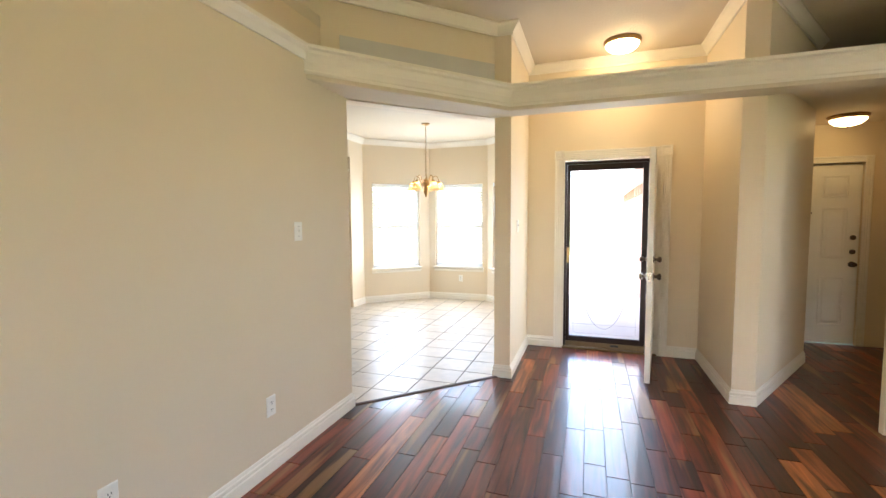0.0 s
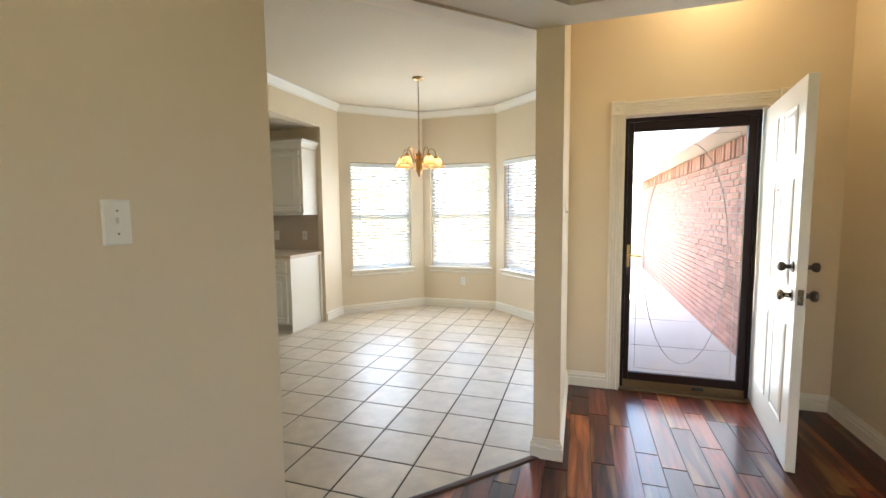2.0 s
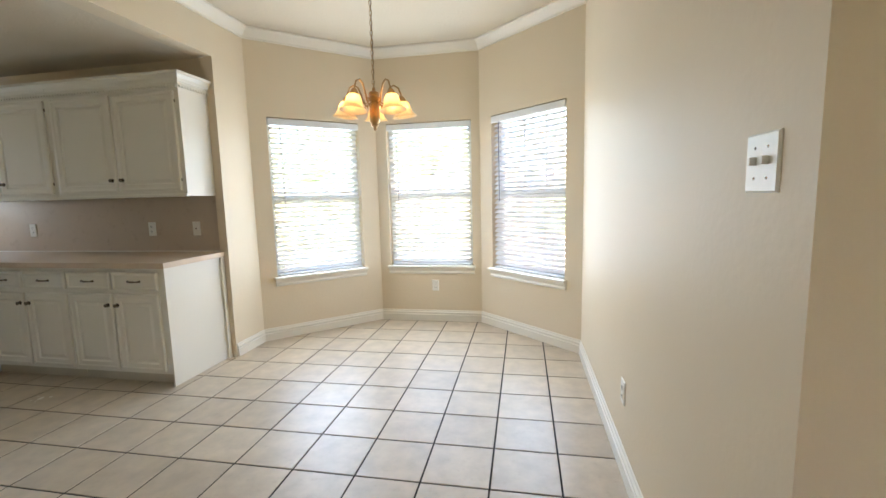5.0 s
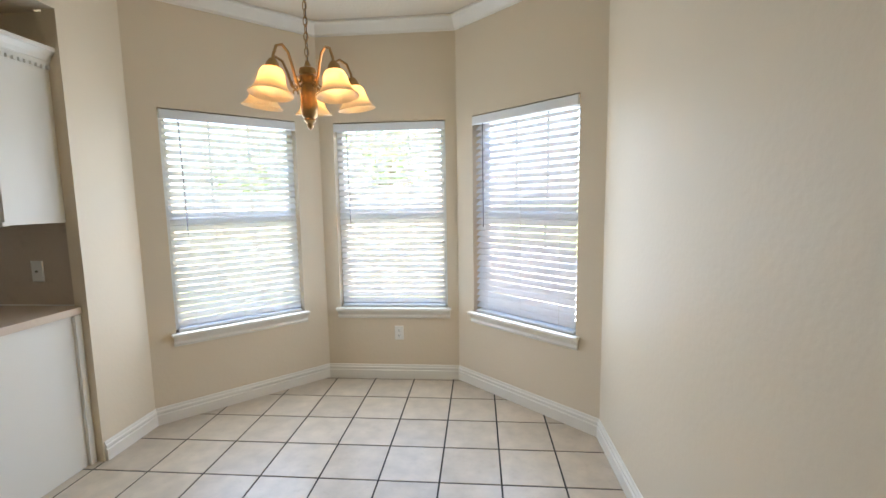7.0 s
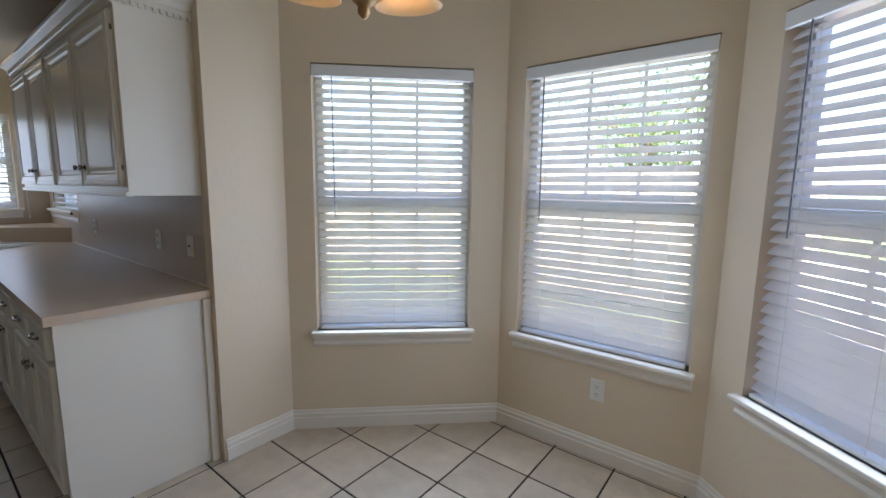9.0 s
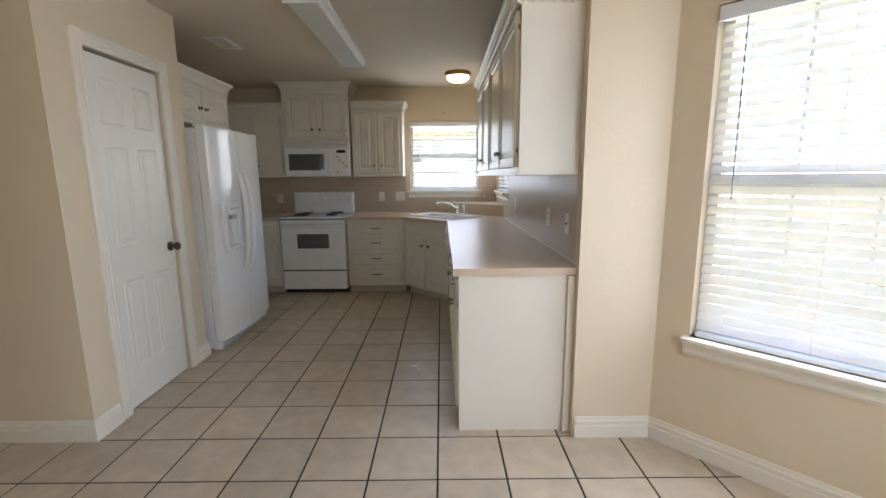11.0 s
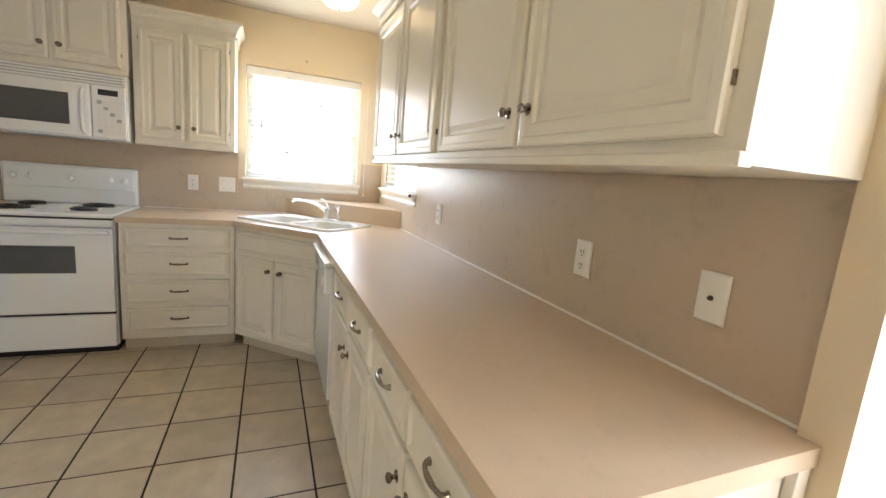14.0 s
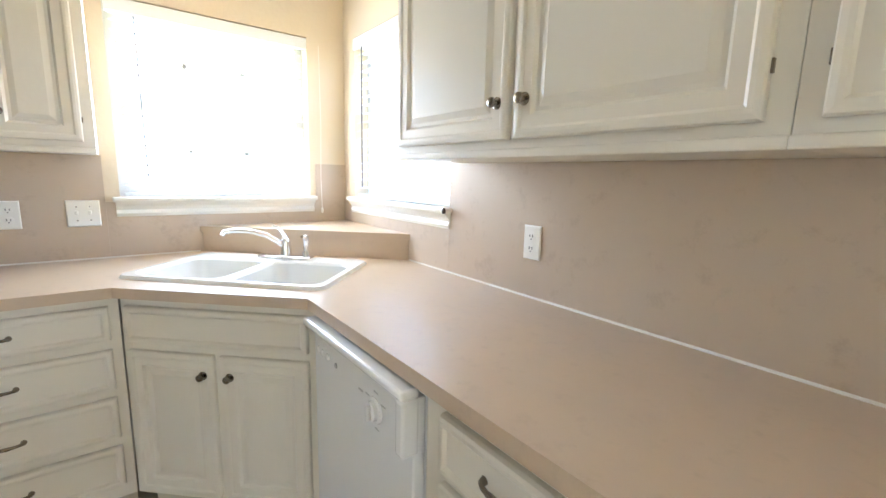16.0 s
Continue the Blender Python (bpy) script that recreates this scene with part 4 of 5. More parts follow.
def worktop():
    outer = [(KX + 0.002, 4.56), (-6.635, 4.56), (-6.635, 5.215), (-6.15, 5.73), (-3.79, 5.73), (-3.79, KY - 0.002), (KX + 0.002, KY - 0.002)]
    hole = [tuple((SINK_M @ Vector((sx * (SW / 2 - 0.02), sy * (SD / 2 - 0.02), 0)))[:2]) for sx, sy in ((-1, -1), (1, -1), (1, 1), (-1, 1))]
    bm = bmesh.new()
    loops = {}
    for z in (0.872, 0.91):
        for nm, pts in (("o", outer), ("h", hole)):
            vs = [bm.verts.new((x, y, z)) for x, y in pts]
            es = [bm.edges.new((vs[i], vs[(i + 1) % len(vs)])) for i in range(len(vs))]
            loops[nm, z] = (vs, es)
        bmesh.ops.triangle_fill(bm, edges=loops["o", z][1] + loops["h", z][1], use_beauty=True)
    for nm in "oh":
        lo, hi = loops[nm, 0.872][0], loops[nm, 0.91][0]
        for i in range(len(lo)):
            j = (i + 1) % len(lo)
            bm.faces.new((lo[i], lo[j], hi[j], hi[i]))
    bmesh.ops.recalc_face_normals(bm, faces=bm.faces)
    w = thing("worktop", "long tan laminate worktop turning the corner", "worktop")
    part("top", bm, COUNTER, w)
    part("caulk", tube([(-3.8, KY - 0.0085, 0.912), (-6.53, KY - 0.0085, 0.912)], 0.005, 6), CAULK, w, "white caulk line")
    part("caulk", tube([(KX + 0.0085, 4.57, 0.912), (KX + 0.0085, 5.58, 0.912)], 0.004, 6), CAULK, w)
    w2 = thing("worktop", "short tan laminate worktop beside the stove", "worktop")
    part("top", box(KX + 0.002, -6.635, 3.055, 3.772, 0.872, 0.91, 0.002), COUNTER, w2)


worktop()


def corner_shelf():
    s = thing("corner_shelf", "raised tan laminate shelf in the corner behind the sink", "shelf")
    part("shelf_top", prism([(KX + 0.008, 5.585), (-6.53, KY - 0.008), (KX + 0.008, KY - 0.008)], 1.01, 1.04), COUNTER, s)
    part("shelf_front", prism([(KX + 0.008, 5.597), (-6.542, KY - 0.008), (-6.575, KY - 0.008), (KX + 0.008, 5.63)], 0.91, 1.01), COUNTER, s)


corner_shelf()

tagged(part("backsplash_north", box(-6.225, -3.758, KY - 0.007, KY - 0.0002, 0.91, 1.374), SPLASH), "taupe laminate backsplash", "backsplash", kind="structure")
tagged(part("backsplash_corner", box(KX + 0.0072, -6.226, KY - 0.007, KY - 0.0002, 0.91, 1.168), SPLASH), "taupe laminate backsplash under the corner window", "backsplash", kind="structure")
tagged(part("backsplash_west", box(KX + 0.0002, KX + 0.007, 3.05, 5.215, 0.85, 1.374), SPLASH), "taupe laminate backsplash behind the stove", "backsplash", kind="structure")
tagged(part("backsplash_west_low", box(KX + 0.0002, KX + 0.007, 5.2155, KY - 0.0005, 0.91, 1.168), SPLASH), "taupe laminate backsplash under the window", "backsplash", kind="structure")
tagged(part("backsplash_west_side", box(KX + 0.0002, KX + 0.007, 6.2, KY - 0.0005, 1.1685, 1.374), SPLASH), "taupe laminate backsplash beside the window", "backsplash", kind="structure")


def sink():
    s = thing("kitchen_sink", "white double-bowl drop-in sink", "sink", SINK_M, )
    hw, hd = SW / 2, SD / 2
    bowls = ((-hw + 0.035, -0.012, -hd + 0.035, hd - 0.12), (0.018, hw - 0.035, -hd + 0.035, hd - 0.12))
    bm = bmesh.new()

    def rr(x0, x1, y0, y1, r, z, n=5):
        out = []
        for cx, cy, a0 in ((x1 - r, y1 - r, 0), (x0 + r, y1 - r, 90), (x0 + r, y0 + r, 180), (x1 - r, y0 + r, 270)):
            for i in range(n + 1):
                a = radians(a0 + 90 * i / n)
                out.append(bm.verts.new((cx + r * math.cos(a), cy + r * math.sin(a), z)))
        return out

    def bridge(a, b):
        for i in range(len(a)):
            j = (i + 1) % len(a)
            bm.faces.new((a[i], a[j], b[j], b[i]))

    def ring_edges(vs):
        return [bm.edges.new((vs[i], vs[(i + 1) % len(vs)])) for i in range(len(vs))]

    foot = rr(-hw, hw, -hd, hd, 0.05, 0.001)
    rim = rr(-hw + 0.008, hw - 0.008, -hd + 0.008, hd - 0.008, 0.045, 0.013)
    bridge(foot, rim)
    flat = [bm.edges.get((rim[i], rim[(i + 1) % len(rim)])) for i in range(len(rim))]
    for x0, x1, y0, y1 in bowls:
        top = rr(x0, x1, y0, y1, 0.06, 0.013)
        flat += ring_edges(top)
        lip = rr(x0 + 0.01, x1 - 0.01, y0 + 0.01, y1 - 0.01, 0.055, 0.003)
        low = rr(x0 + 0.025, x1 - 0.025, y0 + 0.025, y1 - 0.025, 0.05, -0.14)
        bot = rr(x0 + 0.06, x1 - 0.06, y0 + 0.06, y1 - 0.06, 0.03, -0.165)
        bridge(top, lip)
        bridge(lip, low)
        bridge(low, bot)
        bm.faces.new(bot)
    bmesh.ops.triangle_fill(bm, edges=flat, use_beauty=True)
    bmesh.ops.recalc_face_normals(bm, faces=bm.faces)
    part("basin", bm, SINKW, s, smooth=True)
    for x0, x1, y0, y1 in bowls:
        part("drain", lathe([(0, -0.164), (0.04, -0.164), (0.042, -0.161), (0.03, -0.1615), (0, -0.163)], 20), CHROME, s, m=pose((x0 + x1) / 2, (y0 + y1) / 2, 0))


sink()


def faucet():
    f = thing("kitchen_faucet", "chrome single-lever faucet with side sprayer", "faucet", SINK_M @ pose(0.03, SD / 2 - 0.058, 0.0135))
    part("base_plate", box(-0.13, 0.13, -0.028, 0.028, 0, 0.012, 0.005), CHROME, f, smooth=True)
    part("body", lathe([(0, 0.01), (0.027, 0.01), (0.025, 0.05), (0.021, 0.06), (0.023, 0.075), (0.018, 0.09), (0, 0.095)], 20), CHROME, f, smooth=True)
    pts = [(0, 0, 0.05), (-0.025, -0.015, 0.078), (-0.07, -0.045, 0.112), (-0.13, -0.08, 0.132), (-0.185, -0.115, 0.136), (-0.215, -0.133, 0.13), (-0.222, -0.138, 0.115)]
    part("spout", tube(pts, [0.014, 0.013, 0.012, 0.011, 0.0105, 0.011, 0.012], 12), CHROME, f, smooth=True)
    part("lever", tube([(0, 0, 0.09), (-0.008, -0.004, 0.115), (-0.028, -0.012, 0.145), (-0.05, -0.022, 0.15)], [0.012, 0.009, 0.007, 0.008], 10), CHROME, f, smooth=True)
    part("sprayer", lathe([(0, 0.01), (0.02, 0.01), (0.018, 0.03), (0.011, 0.04), (0.013, 0.075), (0.016, 0.1), (0.013, 0.112), (0, 0.114)], 16), CHROME, f, smooth=True, m=pose(0.1, 0, 0))
    part("spray_nozzle", tube([(0.1, -0.005, 0.1), (0.096, -0.03, 0.108)], 0.009, 10), CHROME, f, smooth=True)


faucet()


def dishwasher():
    d = thing("dishwasher", "white built-in dishwasher under the counter", "dishwasher", pose(-6.118, FRONT - 0.012, 0))
    w = 0.602
    part("body", box(0, w, 0.02, 0.58, 0.0, 0.862), APPL, d)
    part("front_door", box(0.004, w - 0.004, -0.012, 0.02, 0.13, 0.835, 0.005), APPL, d)
    part("toe_panel", box(0.004, w - 0.004, 0.03, 0.04, 0.01, 0.125), BLACK, d)
    # No recess is cut; this grey strip puts the grip's shade into colour.
    part("grip_shade", box(0.02, w - 0.03, -0.0135, -0.011, 0.806, 0.836), APPLG, d, "grey strip standing in for the shade under the handle")
    part("handle", box(0.0, w, -0.05, 0.0, 0.837, 0.862, 0.008), APPL, d)
    part("end_cap", box(w - 0.032, w, -0.046, 0.0, 0.70, 0.8365, 0.007), APPL, d)
    part("latch", box(0.15, 0.175, -0.026, -0.012, 0.812, 0.828, 0.003), APPL, d)
    dial = part("dial", lathe([(0, 0), (0.036, 0), (0.035, 0.004), (0.026, 0.006), (0.024, 0.016), (0, 0.018)], 24), APPL, d, smooth=True, m=pose(0.42, -0.012, 0.725) @ FACE)
    part("dial_grip", box(-0.006, 0.006, -0.022, 0.022, 0.016, 0.028, 0.003), APPL, dial)
    for a in (0.6, 1.5, 2.6, 3.7, 4.9):
        part("dial_mark", box(-0.011, 0.011, -0.0005, 0.0005, -0.0015, 0.0015), APPLG, d, m=pose(0.42 + 0.05 * math.cos(a), -0.0128, 0.725 + 0.05 * math.sin(a)))
    for k in range(3):
        part("button", lathe([(0, 0), (0.012, 0), (0.011, 0.007), (0, 0.009)], 14), APPL, d, smooth=True, m=pose(0.045 + k * 0.036, -0.012, 0.76) @ FACE)
    part("indicator", lathe([(0, 0), (0.009, 0), (0.008, 0.003), (0, 0.004)], 12), APPLG, d, smooth=True, m=pose(0.175, -0.012, 0.752) @ FACE)
    part("brand_bar", box(0.325, 0.35, -0.0128, -0.0118, 0.742, 0.748), APPLG, d)


dishwasher()


def stove():
    s = thing("electric_stove", "white electric coil stove with oven window", "stove", pose(-6.655, 3.782, 0, 0, 0, 90))
    w = 0.762
    part("body", box(0, w, 0.03, 0.62, 0.05, 0.895, 0.004), APPL, s)
    part("toe_panel", box(0.01, w - 0.01, 0.05, 0.6, 0.0, 0.05), BLACK, s)
    part("storage_drawer", box(0.004, w - 0.004, -0.005, 0.03, 0.05, 0.27, 0.008), APPL, s)
    part("drawer_gap", box(0.006, w - 0.006, 0.005, 0.03, 0.271, 0.284), BLACK, s)
    od = part("oven_door", box(0.004, w - 0.004, -0.008, 0.03, 0.285, 0.83, 0.008), APPL, s)
    part("oven_window", rings_panel(0.37, 0.17, [(0, -0.003), (0.008, -0.0045), (0.014, -0.003)]), DARKGLASS, od, "smoked oven window", m=pose(0.196, -0.008, 0.545))
    part("handle", tube([(0.03, -0.006, 0.80), (0.03, -0.04, 0.806), (0.05, -0.048, 0.806), (w - 0.05, -0.048, 0.806), (w - 0.03, -0.04, 0.806), (w - 0.03, -0.006, 0.80)], 0.013, 10), APPL, od, smooth=True)
    part("front_strip", box(0.002, w - 0.002, -0.004, 0.03, 0.84, 0.880, 0.004), APPL, s)
    part("cooktop_gap", box(0.004, w - 0.004, 0.0, 0.03, 0.8805, 0.8925), BLACK, s)
    part("cooktop", box(-0.003, w + 0.003, -0.012, 0.62, 0.893, 0.917, 0.007), APPL, s)
    for x, y, r in ((0.2, 0.17, 0.1), (0.56, 0.17, 0.078), (0.2, 0.43, 0.078), (0.56, 0.43, 0.1)):
        b = part("burner", lathe([(0, 0.9175), (r + 0.014, 0.9175), (r + 0.014, 0.921), (r + 0.004, 0.922), (r * 0.5, 0.912 + 0.0065), (0, 0.918)], 28), CHROME, s, "chrome drip pan", m=pose(x, y, 0))
        pts = []
        for i in range(90):
            a = i * 0.24
            rad = 0.018 + (r - 0.018) * i / 89
            pts.append((rad * math.cos(a), rad * math.sin(a), 0.9285))
        part("coil", tube(pts, 0.0058, 6), BLACK, b, "black heating coil")
    bk = part("backguard", box(0, w, 0.55, 0.622, 0.915, 1.185, 0.014), APPL, s)
    part("console", rings_panel(w - 0.03, 0.145, [(0, -0.006), (0.006, -0.009)]), APPL, bk, m=pose(0.015, 0.55, 1.025))
    for x in (0.07, 0.16, w / 2, w - 0.16, w - 0.07):
        part("control_knob", lathe([(0, 0), (0.024, 0), (0.021, 0.018), (0.016, 0.022), (0, 0.023)], 18), APPL, bk, smooth=True, m=pose(x, 0.541, 1.098) @ FACE)
        part("knob_mark", box(x - 0.0015, x + 0.0015, 0.516, 0.519, 1.098, 1.118), APPLG, bk)


stove()


def microwave():
    d = thing("microwave", "white over-the-range microwave with dark window", "microwave", pose(-6.89, 3.803, 1.377, 0, 0, 90))
    w, h = 0.78, 0.41
    part("body", box(0, w, 0.012, 0.385, 0, h, 0.004), APPL, d)
    part("vent_grille", box(0.004, w - 0.004, -0.002, 0.02, h - 0.07, h - 0.004, 0.004), APPL, d)
    for k in range(3):
        part("vent_slot", box(0.02, w - 0.02, -0.0035, -0.001, h - 0.058 + k * 0.017, h - 0.05 + k * 0.017), APPLG, d)
    od = part("door", box(0.004, 0.59, -0.02, 0.012, 0.008, h - 0.075, 0.01), APPL, d)
    part("window", rings_panel(0.42, 0.19, [(0, -0.002), (0.006, -0.004), (0.012, -0.002)]), DARKGLASS, od, "dark mesh window", m=pose(0.06, -0.0195, 0.075))
    part("handle", tube([(0.555, -0.02, 0.03), (0.555, -0.05, 0.05), (0.555, -0.056, 0.15), (0.555, -0.05, 0.27), (0.555, -0.02, 0.3)], 0.012, 10), APPL, od, smooth=True)
    cp = part("control_panel", box(0.594, w - 0.004, -0.018, 0.012, 0.008, h - 0.075, 0.006), APPL, d)
    part("display", box(0.63, 0.735, -0.0195, -0.015, 0.275, 0.31), BLACK, cp)
    for r in range(6):
        for c in range(4):
            part("button", box(0.622 + c * 0.034, 0.648 + c * 0.034, -0.0195, -0.016, 0.04 + r * 0.036, 0.062 + r * 0.036, 0.0015), APPLG if (r + c) % 5 == 0 else PLASTIC, cp)
    part("underside", box(0.02, w - 0.02, 0.03, 0.37, -0.006, 0.0), APPLG, d)


microwave()


def fridge():
    f = thing("refrigerator", "white side-by-side refrigerator with ice dispenser", "refrigerator", pose(-4.935, 3.93, 0, 0, 0, 180))
    w, h = 0.905, 1.75
    part("body", box(0, w, 0.075, 0.80, 0.02, h - 0.01, 0.006), APPL, f)
    part("kick_grille", box(0.01, w - 0.01, 0.03, 0.1, 0.005, 0.075, 0.004), APPL, f)
    for k in range(5):
        part("grille_slot", box(0.04, w - 0.04, 0.027, 0.031, 0.014 + k * 0.012, 0.019 + k * 0.012), APPLG, f)
    split = 0.40

    def bowed(x0, x1):
        bm = bmesh.new()
        n = 10
        front, back = [], []
        for i in range(n + 1):
            t = i / n
            x = x0 + (x1 - x0) * t
            c = (x - w / 2) / (w / 2)
            y = -0.045 + 0.05 * c * c
            front.append((x, y))
            back.append((x, 0.068))
        poly = front + back[::-1]
        lo = [bm.verts.new((x, y, 0.085)) for x, y in poly]
        hi = [bm.verts.new((x, y, h)) for x, y in poly]
        bm.faces.new(lo[::-1])
        bm.faces.new(hi)
        for i in range(len(poly)):
            j = (i + 1) % len(poly)
            bm.faces.new((lo[i], lo[j], hi[j], hi[i]))
        bmesh.ops.recalc_face_normals(bm, faces=bm.faces)
        return bm

    d1 = part("freezer_door", bowed(0.004, split), APPL, f, smooth=True)
    d2 = part("fresh_food_door", bowed(split + 0.008, w - 0.004), APPL, f, smooth=True)
    for d, x in ((d1, split - 0.045), (d2, split + 0.053)):
        pts = [(x, -0.035, 0.60), (x, -0.068, 0.65), (x, -0.095, 0.80), (x, -0.104, 1.02), (x, -0.095, 1.23), (x, -0.068, 1.39), (x, -0.035, 1.44)]
        part("handle", tube(pts, [0.018, 0.021, 0.022, 0.022, 0.022, 0.021, 0.018], 12), APPL, d, smooth=True)
    x0, x1 = 0.105, 0.325
    part("dispenser_side", box(x0, x0 + 0.022, -0.052, -0.015, 0.80, 1.185, 0.006), APPL, d1)
    part("dispenser_side", box(x1 - 0.022, x1, -0.058, -0.02, 0.80, 1.185, 0.006), APPL, d1)
    part("dispenser_recess", box(x0 + 0.022, x1 - 0.022, -0.034, -0.02, 0.83, 1.08), APPLP, d1, "pale grey dispenser recess")
    part("dispenser_panel", box(x0 + 0.0225, x1 - 0.0225, -0.07, -0.02, 1.08, 1.185, 0.01), APPL, d1, "white protruding control panel")
    for k in range(3):
        part("dispenser_button", box(x0 + 0.045 + k * 0.048, x0 + 0.08 + k * 0.048, -0.0735, -0.068, 1.12, 1.135, 0.001), APPLG, d1)
    part("dispenser_chute", box(x0 + 0.07, x1 - 0.07, -0.062, -0.033, 1.045, 1.079, 0.006), APPLG, d1)
    part("dispenser_lever", box(x0 + 0.085, x1 - 0.085, -0.044, -0.033, 0.93, 1.04, 0.004), APPL, d1)
    part("dispenser_tray", box(x0 + 0.0225, x1 - 0.0225, -0.078, -0.02, 0.80, 0.83, 0.008), APPL, d1)
    part("tray_grate", box(x0 + 0.04, x1 - 0.04, -0.07, -0.036, 0.8305, 0.8325), APPLG, d1)
    part("hinge_cover", box(0.01, 0.1, 0.0, 0.09, h, h + 0.015, 0.004), APPL, f)
    part("hinge_cover", box(w - 0.1, w - 0.01, 0.0, 0.09, h, h + 0.015, 0.004), APPL, f)


fridge()

# ---- lamps ----
def flush_lamp(x, y, z, label, r=0.165, glow=DOME):
    f = thing("ceiling_light", label, "lamp", pose(x, y, z), group="flush ceiling lights")
    part("pan", lathe([(0, 0), (r, 0), (r * 1.02, -0.012), (r * 0.97, -0.03), (r * 0.9, -0.038), (0, -0.038)], 32), BRASS, f, "aged copper rim", smooth=True)
    part("dome", lathe([(r * 0.9, -0.038), (r * 0.84, -0.06), (r * 0.66, -0.085), (r * 0.4, -0.1), (0, -0.106)], 32), glow, f, "lit frosted glass dome", smooth=True)
    part("finial", lathe([(0, -0.103), (0.008, -0.106), (0.01, -0.114), (0.004, -0.122), (0, -0.124)], 12), BRASS, f, smooth=True)


flush_lamp(0.2, 4.72, HIGH_Z, "copper-rimmed frosted ceiling light, lit")
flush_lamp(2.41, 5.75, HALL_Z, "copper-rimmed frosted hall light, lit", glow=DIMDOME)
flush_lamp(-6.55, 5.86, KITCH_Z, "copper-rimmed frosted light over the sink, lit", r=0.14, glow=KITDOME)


def fluorescent():
    m = pose(-5.16, 4.86, KITCH_Z)
    f = thing("fluorescent_light", "long white box fluorescent ceiling light", "lamp", m)
    part("base", box(-0.76, 0.76, -0.115, 0.115, -0.03, 0, 0.004), APPL, f)
    prof = [(-0.11, -0.03), (-0.108, -0.06), (-0.09, -0.085), (0.09, -0.085), (0.108, -0.06), (0.11, -0.03)]
    bm = bmesh.new()
    a = [bm.verts.new((-0.755, y, z)) for y, z in prof]
    b = [bm.verts.new((0.755, y, z)) for y, z in prof]
    for i in range(5):
        bm.faces.new((a[i], a[i + 1], b[i + 1], b[i]))
    bm.faces.new(a)
    bm.faces.new(b[::-1])
    part("diffuser", bm, TUBE, f, "white acrylic wrap diffuser")
    for x in (-0.765, 0.752):
        part("end_cap", box(x, x + 0.013, -0.115, 0.115, -0.09, -0.001, 0.003), APPL, f)


fluorescent()


def ceiling_vent():
    v = thing("ceiling_vent", "white ceiling air register with dark louvres", "vent", pose(-5.44, 3.89, KITCH_Z, 0, 0, 0))
    part("backing", box(-0.14, 0.14, -0.065, 0.065, -0.003, -0.001), SLOT, v)
    for a in ((-0.16, 0.16, -0.085, -0.065), (-0.16, 0.16, 0.065, 0.085), (-0.16, -0.14, -0.065, 0.065), (0.14, 0.16, -0.065, 0.065)):
        part("frame", box(a[0], a[1], a[2], a[3], -0.01, -0.0005, 0.002), TRIM, v)
    for k in range(8):
        part("slat", box(-0.14, 0.14, -0.002, 0.002, -0.008, 0.008), TRIM, v, m=pose(0, -0.056 + k * 0.016, -0.006, 40))


ceiling_vent()


